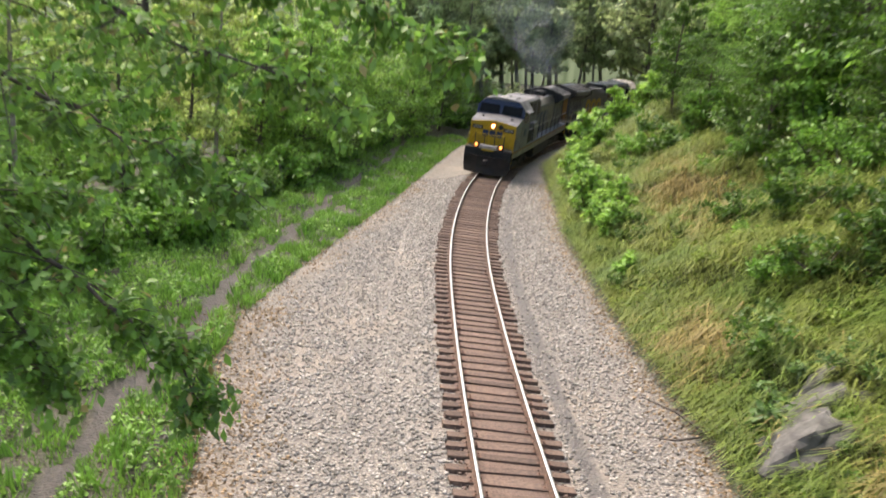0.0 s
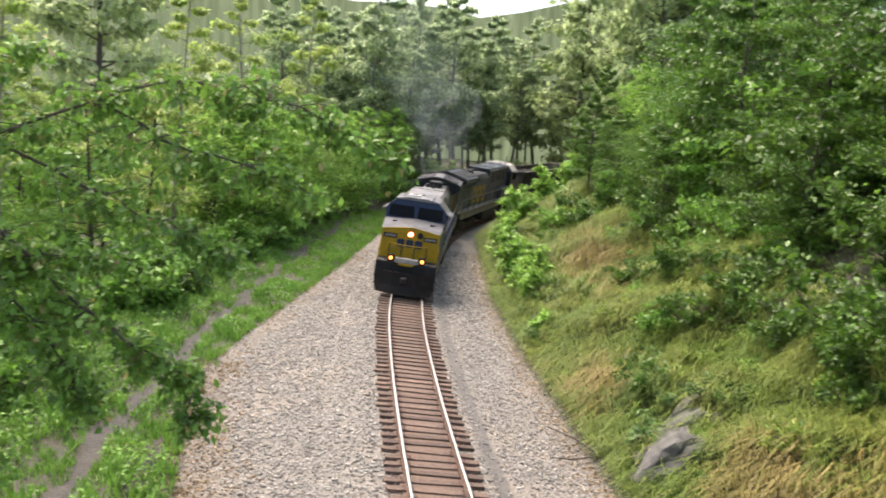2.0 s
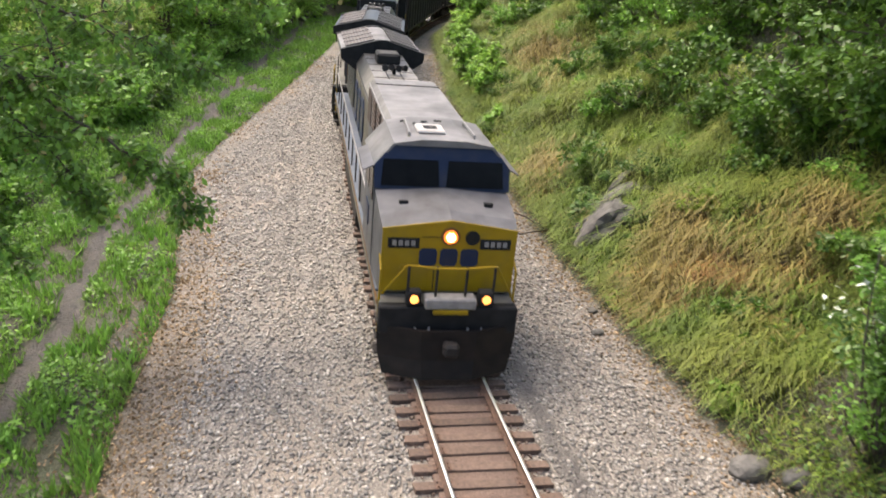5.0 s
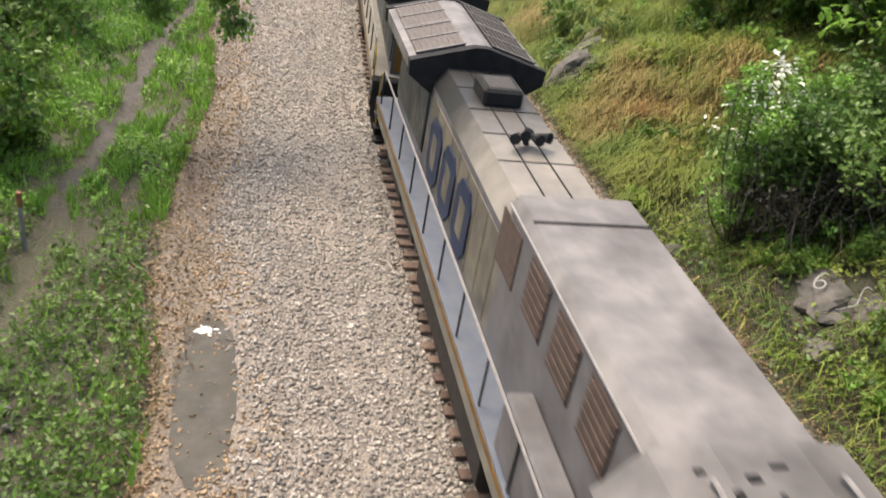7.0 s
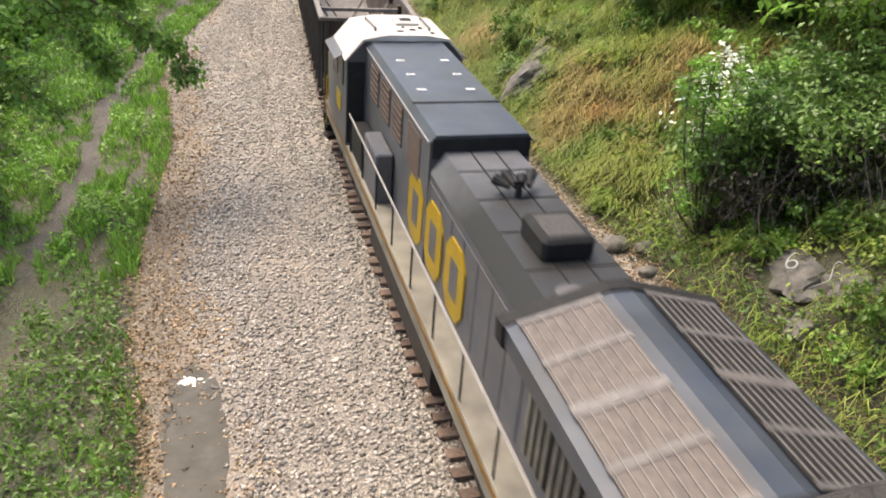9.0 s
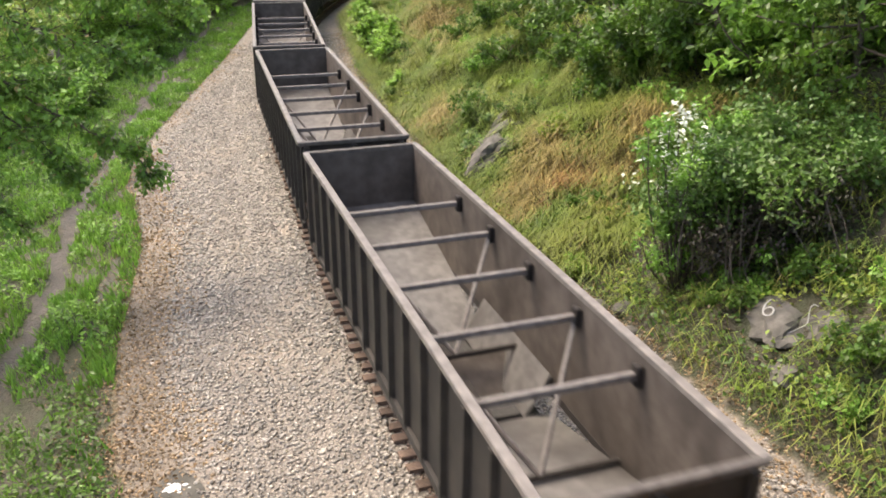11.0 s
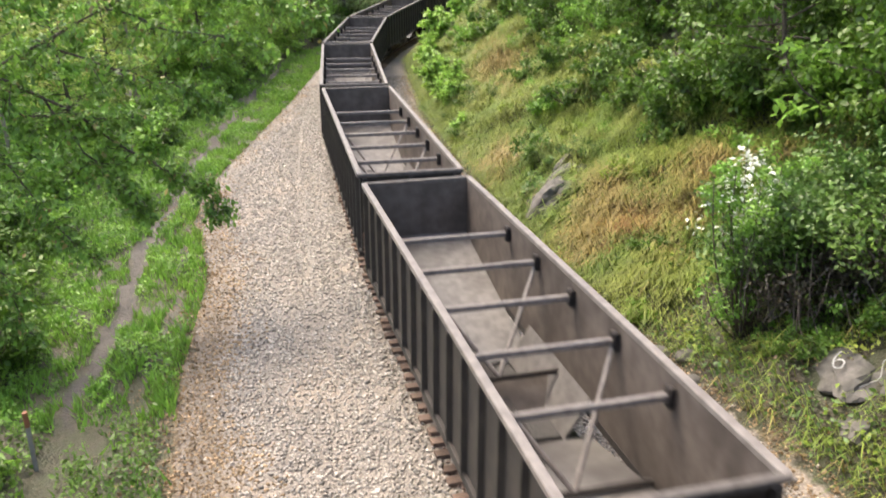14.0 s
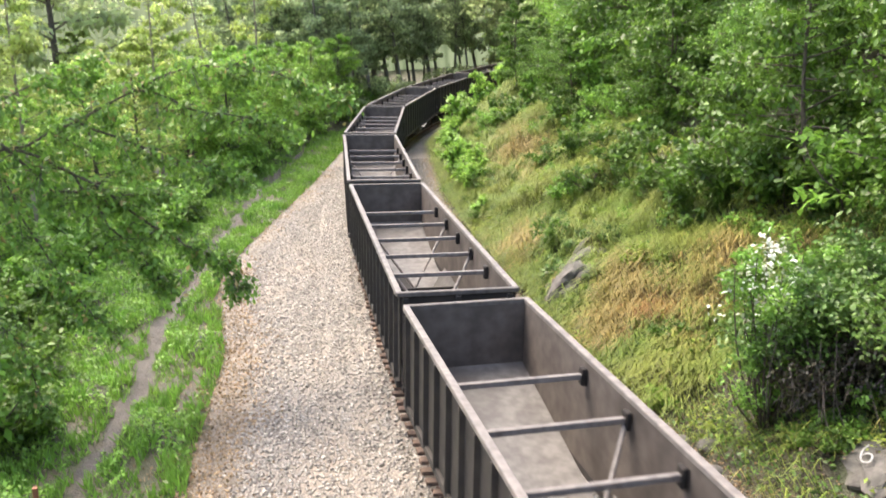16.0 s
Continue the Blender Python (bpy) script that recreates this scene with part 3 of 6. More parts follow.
def locomotive(label, body, roof, cab_roof, emblem, walkway, sill, end_paint, door_paint, step_at):
    """Six-axle diesel locomotive, cab towards +y, rail top at z = 0."""
    L = thing("locomotive", label, "locomotive")
    # underframe
    part("underframe", boxed(-1.48, 1.48, -10.5, 10.5, 1.12, 1.62, 0.03), sill, L, "grimy side sill")
    part("walkway", boxed(-1.52, 1.52, -10.45, 9.9, 1.62, 1.68, 0.01), walkway, L, "worn walkway plate")
    for x in (-1.515, 1.515):
        part("sill_stripe", boxed(x - 0.012, x + 0.012, -10.4, 10.3, 1.5, 1.6), RUST_YELLOW, L, "worn orange-yellow stripe")
    tank = prism([(-1.35, 0.35), (-1.45, 0.55), (-1.45, 1.1), (1.45, 1.1), (1.45, 0.55), (1.35, 0.35)], "y", -2.9, 2.9)
    part("fuel_tank", tank, STEEL, L, "dirty black fuel tank")
    for y in (-6.8, 6.8):
        bogie(L, y, (-2.0, 0, 2.0), 0.53, 2.6, 1.12)
    for y, way in ((10.5, 1), (-10.5, -1)):
        coupler(L, y, way)
        plow = bmesh.new()
        pts = [(-1.52, 10.62), (-0.6, 10.95), (0.6, 10.95), (1.52, 10.62)]
        rows = []
        for z, out, wide in ((0.10, 0.16, 0.9), (0.5, 0.04, 0.97), (0.95, 0.0, 1.0), (1.18, 0.0, 1.0)):
            rows.append([plow.verts.new((x * wide, way * (yy + out), z)) for x, yy in pts])
        inner = [[plow.verts.new((v.co.x * 0.97, v.co.y - way * 0.07, v.co.z)) for v in row] for row in rows]
        for grid in (rows, inner):
            for i in range(3):
                for j in range(3):
                    plow.faces.new((grid[i][j], grid[i][j + 1], grid[i + 1][j + 1], grid[i + 1][j]))
        for i in (0, 3):
            for j in range(3):
                plow.faces.new((rows[i][j], rows[i][j + 1], inner[i][j + 1], inner[i][j]))
        for j in (0, 3):
            for i in range(3):
                plow.faces.new((rows[i][j], rows[i + 1][j], inner[i + 1][j], inner[i][j]))
        bmesh.ops.recalc_face_normals(plow, faces=plow.faces)
        part("plow", plow, PLOW, L, "blackened snow plow")
        part("buffer_beam", boxed(-1.5, 1.5, min(way * 10.4, way * 10.7), max(way * 10.4, way * 10.7), 1.0, 1.62, 0.03), SOOT, L, "black end beam")
        for x in (-0.75, -0.45, 0.4, 0.7):
            hoses = bmesh.new()
            prev = Vector((x, way * 10.7, 1.15))
            for k in range(1, 6):
                a = k / 5 * math.pi
                nxt = Vector((x + 0.1 * math.sin(a), way * (10.72 + 0.12 * math.sin(a)), 1.15 - 0.42 * math.sin(a * 0.6)))
                rod(hoses, prev, nxt, 0.025, 6)
                prev = nxt
            part("air_hose", hoses, BAR_GREY, L, "hanging grey rubber air hose")
    # steps and front platform
    for x in (-1.3, 1.3):
        for y in (10.35, -10.35):
            for k in range(3):
                part("step", boxed(x - 0.24, x + 0.24, y - 0.2, y + 0.2, 0.42 + k * 0.38, 0.46 + k * 0.38), STEEL, L, "corner step")
    # nose
    nose = bmesh.new()
    ring = []
    for y, w, zs, zc in ((10.05, 1.45, 3.12, 3.32), (9.72, 1.49, 3.28, 3.46), (8.62, 1.52, 3.52, 3.62)):
        ring.append([nose.verts.new(c) for c in ((-w, y, 1.68), (-w, y, zs), (0, y, zc), (w, y, zs), (w, y, 1.68))])
    for a, b in zip(ring, ring[1:]):
        for i in range(4):
            nose.faces.new((a[i], a[i + 1], b[i + 1], b[i]))
    nose.faces.new(ring[0])
    nose.faces.new(list(reversed(ring[2])))
    bmesh.ops.recalc_face_normals(nose, faces=nose.faces)
    nose_ob = part("nose", nose, GREY, L, "grey short hood nose")
    face = prism([(-1.46, 1.72), (-1.46, 3.13), (0, 3.33), (1.46, 3.13), (1.46, 1.72)], "y", 10.045, 10.075)
    part("nose_face", face, YELLOW, nose_ob, "faded yellow nose front")
    part("nose_trim", rods([[(-1.47, 10.06, 3.14), (0, 10.06, 3.34), (1.47, 10.06, 3.14)]], 0.025), YELLOW, nose_ob, "yellow edge trim")
    # Added disc: the lamp's orange halo, painted by its own glow.
    part("headlight_halo", rod(bmesh.new(), (0.0, 10.09, 3.0), (0.0, 10.135, 3.0), 0.15, 18), LAMP_HALO, nose_ob, "orange halo of the headlight, as a glowing disc")
    part("light_housing", rod(bmesh.new(), (0.0, 10.06, 3.0), (0.0, 10.1, 3.0), 0.21, 20), RUST_YELLOW, nose_ob, "round yellow headlight housing")
    part("unlit_lamp", rod(bmesh.new(), (-0.48, 10.06, 2.98), (-0.48, 10.11, 2.98), 0.16, 20), SOOT, nose_ob, "dark unlit lamp")
    part("nose_seam", boxed(0.2, 0.62, 10.074, 10.082, 2.97, 2.985), SOOT, nose_ob)
    for x in (-0.45, 0.3):
        part("nose_seam", boxed(x - 0.008, x + 0.008, 10.074, 10.084, 1.74, 2.3), SOOT, nose_ob)
    part("headlight", rod(bmesh.new(), (0.0, 10.1, 3.0), (0.0, 10.16, 3.0), 0.095, 16), LAMP, nose_ob, "lit headlight")
    for x in (-1.0, 1.0):
        nb = part("number_board", boxed(x - 0.34, x + 0.34, 10.07, 10.1, 2.72, 2.95, 0.01), SOOT, nose_ob, "dark number board")
        digits = bmesh.new()
        for k in range(4):
            box(digits, x - 0.25 + k * 0.135, x - 0.16 + k * 0.135, 10.1, 10.107, 2.78, 2.9)
        part("number_row", digits, BAR_GREY, nb, "pale bars")
    for x in (-0.45, 0.0, 0.45):
        part("emblem", prism([(x - 0.14, 2.32), (x + 0.14, 2.32), (x + 0.2, 2.38), (x + 0.2, 2.66), (x + 0.14, 2.72), (x - 0.14, 2.72), (x - 0.19, 2.64), (x - 0.19, 2.40)], "y", 10.076, 10.09), BLUE, nose_ob, "dark blue plain emblem block")
    part("nose_door", boxed(0.45, 1.05, 10.07, 10.085, 1.74, 2.32, 0.01), YELLOW, nose_ob, "small yellow nose door")
    for x in (-0.95, 0.95):
        part("nose_step", boxed(x - 0.1, x + 0.1, 9.2, 9.3, 3.42, 3.5, 0.01), SOOT, nose_ob)
    # front platform, ditch lights, railing
    part("anticlimber", boxed(-0.55, 0.55, 10.45, 10.82, 1.62, 1.86, 0.03), BAR_GREY, L, "light grey front step")
    part("step_edge", boxed(-0.38, 0.38, 10.8, 10.85, 1.52, 1.62, 0.01), YELLOW, L, "yellow step edge")
    for x in (-0.78, 0.78):
        d = part("ditch_light_box", boxed(x - 0.16, x + 0.16, 10.45, 10.72, 1.66, 1.98, 0.03), SOOT, L, "black ditch light box")
        part("ditch_light", rod(bmesh.new(), (x, 10.71, 1.82), (x, 10.75, 1.82), 0.09, 14), DITCH, d, "lit amber ditch light")
    rail = [[(-1.42, 10.3, 1.7), (-1.42, 10.3, 1.75), (-0.95, 10.62, 2.55), (-0.3, 10.66, 2.5), (0.3, 10.66, 2.5), (0.95, 10.62, 2.55), (1.42, 10.3, 1.75)]]
    part("front_handrail", rods(rail, 0.024), YELLOW, L, "yellow bent front handrail")
    for x in (-0.92, -0.32, 0.32, 0.92):
        part("handrail_post", rods([[(x, 10.64, 1.65), (x, 10.64, 2.53)]], 0.03), STEEL, L, "dark front handrail post")
    # cab
    cab = bmesh.new()
    sect = [(-1.54, 1.68), (-1.54, 4.05), (-1.12, 4.52), (-0.5, 4.62), (0.5, 4.62), (1.12, 4.52), (1.54, 4.05), (1.54, 1.68)]
    back_ring = [cab.verts.new((x, 6.3, z)) for x, z in sect]
    front_ring = [cab.verts.new((x, 8.62 - max(0, z - 3.5) * 0.28, z)) for x, z in sect]
    for i in range(8):
        cab.faces.new((back_ring[i], back_ring[(i + 1) % 8], front_ring[(i + 1) % 8], front_ring[i]))
    cab.faces.new(front_ring)
    cab.faces.new(list(reversed(back_ring)))
    bmesh.ops.recalc_face_normals(cab, faces=cab.faces)
    cab_ob = part("cab", cab, body, L, "driver's cab")
    band = bmesh.new()
    bsect = [(-1.55, 3.56), (-1.55, 4.06), (-1.13, 4.535), (1.13, 4.535), (1.55, 4.06), (1.55, 3.56)]
    f = [band.verts.new((x, 8.65 - max(0, z - 3.5) * 0.28, z)) for x, z in bsect]
    g = [band.verts.new((x, 8.60 - max(0, z - 3.5) * 0.28, z)) for x, z in bsect]
    band.faces.new(f)
    band.faces.new(list(reversed(g)))
    for i in range(6):
        band.faces.new((f[i], g[i], g[(i + 1) % 6], f[(i + 1) % 6]))
    bmesh.ops.recalc_face_normals(band, faces=band.faces)
    part("cab_front", band, BLUE, cab_ob, "dark blue windscreen surround")
    rsect = [(-1.6, 4.0), (-1.14, 4.545), (-0.5, 4.65), (0.5, 4.65), (1.14, 4.545), (1.6, 4.0), (1.56, 4.0), (1.1, 4.5), (-1.1, 4.5), (-1.56, 4.0)]
    part("cab_roof", prism(rsect, "y", 6.22, 8.42), cab_roof, cab_ob, "weathered cab roof")
    for x in (-0.74, 0.74):
        pane = bmesh.new()
        vs = []
        for dy in (0.035, 0.06):
            vs.append([pane.verts.new((x + dx, 8.62 - (z - 3.5) * 0.28 + dy, z)) for dx, z in ((-0.66, 3.63), (0.66, 3.63), (0.62, 4.2), (-0.62, 4.2))])
        pane.faces.new(vs[1])
        pane.faces.new(list(reversed(vs[0])))
        for i in range(4):
            pane.faces.new((vs[0][i], vs[0][(i + 1) % 4], vs[1][(i + 1) % 4], vs[1][i]))
        bmesh.ops.recalc_face_normals(pane, faces=pane.faces)
        part("windscreen", pane, GLASS_DARK, cab_ob, "dark windscreen")
    for x in (-1.55, 1.55):
        for y0 in (6.75, 7.65):
            part("side_window", boxed(x - 0.015, x + 0.015, y0, y0 + 0.75, 3.2, 3.95), GLASS_DARK, cab_ob, "dark side window")
        part("sunshade", prism([(x, 4.05), (x * 1.16, 3.92), (x * 1.16, 3.9), (x, 4.02)], "y", 6.7, 8.45), body, cab_ob, "side window shade")
        inner, outer = sorted((x * 0.69, x * 0.975))
        part("rear_door", boxed(inner, outer, 6.27, 6.31, 1.75, 3.95, 0.01), SOOT, cab_ob, "dark doorway at the back of the cab")
        part("cab_emblem", boxed(x - 0.014, x + 0.014, 7.05, 7.75, 2.35, 2.85, 0.01), emblem, cab_ob, "small plain painted emblem")
    for x, y, w, d in ((0.25, 6.75, 0.16, 0.1), (0.5, 6.95, 0.1, 0.13), (-0.1, 6.6, 0.2, 0.06), (0.05, 7.0, 0.07, 0.09), (0.75, 6.6, 0.12, 0.07)):
        part("roof_fitting", boxed(x - w / 2, x + w / 2, y - d / 2, y + d / 2, 4.6 if abs(x) < 0.6 else 4.55, 4.68 if abs(x) < 0.6 else 4.64, 0.02), SOOT, cab_ob, "small black roof fitting")
    vent = boxed(-0.1, 0.55, 7.2, 7.9, 4.65, 4.73, 0.03)
    unit = part("roof_unit", vent, ROOF_WHITE, cab_ob, "flat pale roof air-conditioner")
    part("roof_unit_grille", boxed(0.07, 0.38, 7.4, 7.7, 4.73, 4.738), SOOT, unit, "dark grille")
    for x in (-0.72, 0.72):
        part("roof_bracket", rods([[(x, 6.8, 4.62), (x, 6.8, 4.7), (x * 1.05, 8.0, 4.68), (x * 1.05, 8.0, 4.6)]], 0.03), BAR_GREY, cab_ob)
    # equipment hood behind the cab
    eq = prism([(-1.02, 1.68), (-1.02, 4.32), (-0.9, 4.45), (0.9, 4.45), (1.02, 4.32), (1.02, 1.68)], "y", step_at, 6.3)
    eq_ob = part("equipment_hood", eq, body, L, "tall equipment hood")
    part("equipment_roof", prism([(-1.05, 4.32), (-0.92, 4.48), (0.92, 4.48), (1.05, 4.32)], "y", step_at - 0.04, 6.25), roof, eq_ob, "panelled hood roof")
    part("roof_seam", boxed(-0.95, 0.95, 1.5, 1.55, 4.475, 4.5), SOOT, eq_ob, "dark roof joint")
    part("hood_step", boxed(-0.98, 0.98, step_at - 0.06, step_at, 4.0, 4.42, 0.01), SOOT, eq_ob, "dark step in the hood")
    for x in (-1, 1):
        part("gutter", rods([[(x * 1.05, step_at, 4.33), (x * 1.05, 6.2, 4.33)]], 0.02), BAR_GREY, eq_ob, "pale worn roof edge")
        part("hood_hatch", boxed(x * 1.03 - 0.012, x * 1.03 + 0.012, 0.4, 1.45, 3.2, 4.15, 0.006), RUST_GRILLE, eq_ob, "brown side hatch")
    for y in (2.35, 3.45, 4.55) if step_at < 0 else ():
        for x in (-0.55, 0.55):
            part("lifting_tab", boxed(x - 0.1, x + 0.1, y - 0.04, y + 0.04, 4.475, 4.50), WHITE_PAINT_AND_GLINT, eq_ob, "white-painted lifting point")
    for y0 in (2.0, 3.3, 4.6):
        for x in (-1.03, 1.03):
            louvre(eq_ob, x, y0, y0 + 0.9, 3.3, 4.2, 6)
    part("control_box", boxed(-1.45, -1.04, 2.6, 4.1, 1.68, 2.9, 0.04), body, L, "side equipment box")
    part("control_box", boxed(-1.45, -1.04, 4.4, 5.9, 1.68, 2.5, 0.04), SOOT, L, "black side equipment box")
    part("control_box", boxed(1.04, 1.45, 3.2, 5.9, 1.68, 2.7, 0.04), body, L, "side equipment box")
    # engine hood
    hood = prism([(-0.98, 1.68), (-0.98, 3.75), (-0.72, 4.12), (0.72, 4.12), (0.98, 3.75), (0.98, 1.68)], "y", -6.1, step_at)
    hood_ob = part("engine_hood", hood, body, L, "long engine hood")
    part("hood_roof", prism([(-1.0, 3.74), (-0.735, 4.145), (0.735, 4.145), (1.0, 3.74)], "y", -6.1, step_at - 0.06), SOOTY_TAN if step_at > 0 else SOOTY_SLATE, hood_ob, "sooty engine hood roof")
    seams = bmesh.new()
    for k in range(1, 5):
        box(seams, -0.74, 0.74, -6.1 + k * 1.2 - 0.015, -6.1 + k * 1.2 + 0.015, 4.14, 4.158)
    box(seams, -0.25, -0.22, -6.0, step_at - 0.1, 4.14, 4.158)
    box(seams, 0.24, 0.27, -6.0, step_at - 0.1, 4.14, 4.158)
    part("roof_seam", seams, SOOT, hood_ob)
    for k in range(9):
        for x in (-0.985, 0.985):
            part("hood_door", boxed(x - 0.012, x + 0.012, -5.9 + k * 0.78, -5.9 + k * 0.78 + 0.74, 1.8, 3.55, 0.006), door_paint, hood_ob, "tall access door")
    logo(hood_ob, -1.012, 1.1, 1.85, 1.45, emblem, door_paint, -1)
    logo(hood_ob, 1.012, -5.5, 1.85, 1.45, emblem, door_paint, 1)
    e = 0.2 if step_at < 0 else 0.0
    h = 0.45 if step_at < 0 else 0.8
    ex = boxed(-0.42, 0.42, -4.9 + e, -3.9 + e, 4.12, 4.5, 0.06)
    ex_ob = part("exhaust_chimney", ex, SOOT, L, "black exhaust chimney")
    part("exhaust_mouth", boxed(-0.3, 0.3, -4.75 + e, -4.05 + e, 4.5, 4.508), COAL, ex_ob, "sooty exhaust opening")
    part("roof_ring", rod(bmesh.new(), (-0.3, -5.6, 4.14), (-0.3, -5.6, 4.165), 0.24, 20), GREY, L, "round roof hatch")
    horn = bmesh.new()
    for x, y in ((-0.36, -2.9), (-0.12, -2.75), (0.12, -2.9), (0.36, -2.75), (0.0, -3.1)):
        rod(horn, (x * 0.5, -2.9 + h, 4.34), (x, y + 0.25 + h, 4.4), 0.04, 8, 0.11)
    rod(horn, (0, -2.9 + h, 4.1), (0, -2.9 + h, 4.37), 0.06, 8)
    part("horn", horn, SOOT, L, "black air horn cluster")
    # radiator cabin with overhanging wings
    rad = prism([(-0.98, 1.68), (-0.98, 3.7), (0.98, 3.7), (0.98, 1.68)], "y", -10.15, -6.1)
    rad_ob = part("radiator_hood", rad, body, L, "radiator hood")
    part("radiator_roof", prism([(-0.98, 3.5), (-1.54, 3.92), (-1.56, 4.22), (-0.15, 4.62), (0.15, 4.62), (1.56, 4.22), (1.54, 3.92), (0.98, 3.5)], "y", -10.1, -6.35), SOOT if roof is None else roof, rad_ob, "overhanging radiator roof")
    for y in (-6.35, -10.1):
        part("wing_end", prism([(-1.0, 3.48 if y > -8 else 3.86), (-1.58, 3.9), (-1.6, 4.24), (-0.15, 4.65), (0.15, 4.65), (1.6, 4.24), (1.58, 3.9), (1.0, 3.48 if y > -8 else 3.86)], "y", min(y, y + (0.25 if y > -8 else -0.25)), max(y, y + (0.25 if y > -8 else -0.25))), SOOT, rad_ob, "dark radiator end cowl")
    slope = math.atan2(0.4, 1.41)
    # Sky reflection is painted: lighter panels on this side, darker ones opposite.
    skylit_side = 1 if step_at > 0 else -1
    for side in (-1, 1):
        for k in range(2):
            y0, y1 = -10.0 + k * 1.82, -10.0 + k * 1.82 + 1.72
            g = boxed(-0.56, 0.56, y0, y1, 0.0, 0.03)
            bars = bmesh.new()
            for i in range(9):
                xx = -0.52 + i * 0.13
                box(bars, xx - 0.007, xx + 0.007, y0, y1, 0.03, 0.05)
            for i in range(3):
                yy = y0 + i * (y1 - y0) / 2
                box(bars, -0.58, 0.58, yy - 0.04, yy + 0.04, 0.03, 0.056)
            place = pose(side * 0.86, 0, 4.435, 0, math.degrees(slope) * side, 0)
            go = part("radiator_grille", g, GRILLE_SKYLIT if side == skylit_side else SOOT, rad_ob, "radiator grille panel")
            go.matrix_basis = place
            bo = part("bar_grid", bars, GRILLE_BAR, go, "thin bright grille bars")
    for x in (-0.995, 0.995):
        for k in range(4):
            y0 = -10.0 + k * 0.97
            panel = part("radiator_intake", boxed(x - 0.012, x + 0.012, y0, y0 + 0.9, 2.0, 3.45), SOOT, rad_ob, "dark radiator intake")
            for i in range(4):
                part("upright_slat", boxed(x - 0.06, x + 0.06, y0 + 0.03 + i * 0.23, y0 + 0.11 + i * 0.23, 2.0, 3.45, 0.01), CREAM, panel, "grimy tan upright slat")
    part("hood_end", boxed(-0.9, 0.9, -10.19, -10.15, 1.75, 3.6, 0.01), end_paint, rad_ob, "hood end panel")
    part("end_door", boxed(-0.1, 0.55, -10.22, -10.19, 1.78, 3.4, 0.01), SOOT, rad_ob, "dark end door")
    # side handrails
    for x in (-1.47, 1.47):
        for y in np.arange(-9.9, 6.2, 1.75):
            part("stanchion", rods([[(x, y, 1.5), (x, y, 2.62)]], 0.022), STEEL, L, "dark handrail stanchion")
        part("handrail", rods([[(x, -10.3, 1.9), (x, -9.9, 2.62), (x, 6.1, 2.62)]], 0.026), BAR_GREY, L, "pale long side handrail")
        for y in (-10.4, 10.3):
            part("grab_iron", rods([[(x, y, 0.7), (x, y, 2.3), (x, y + (0.4 if y < 0 else -0.4), 2.5)]], 0.024), YELLOW, L, "yellow grab iron")
    return L


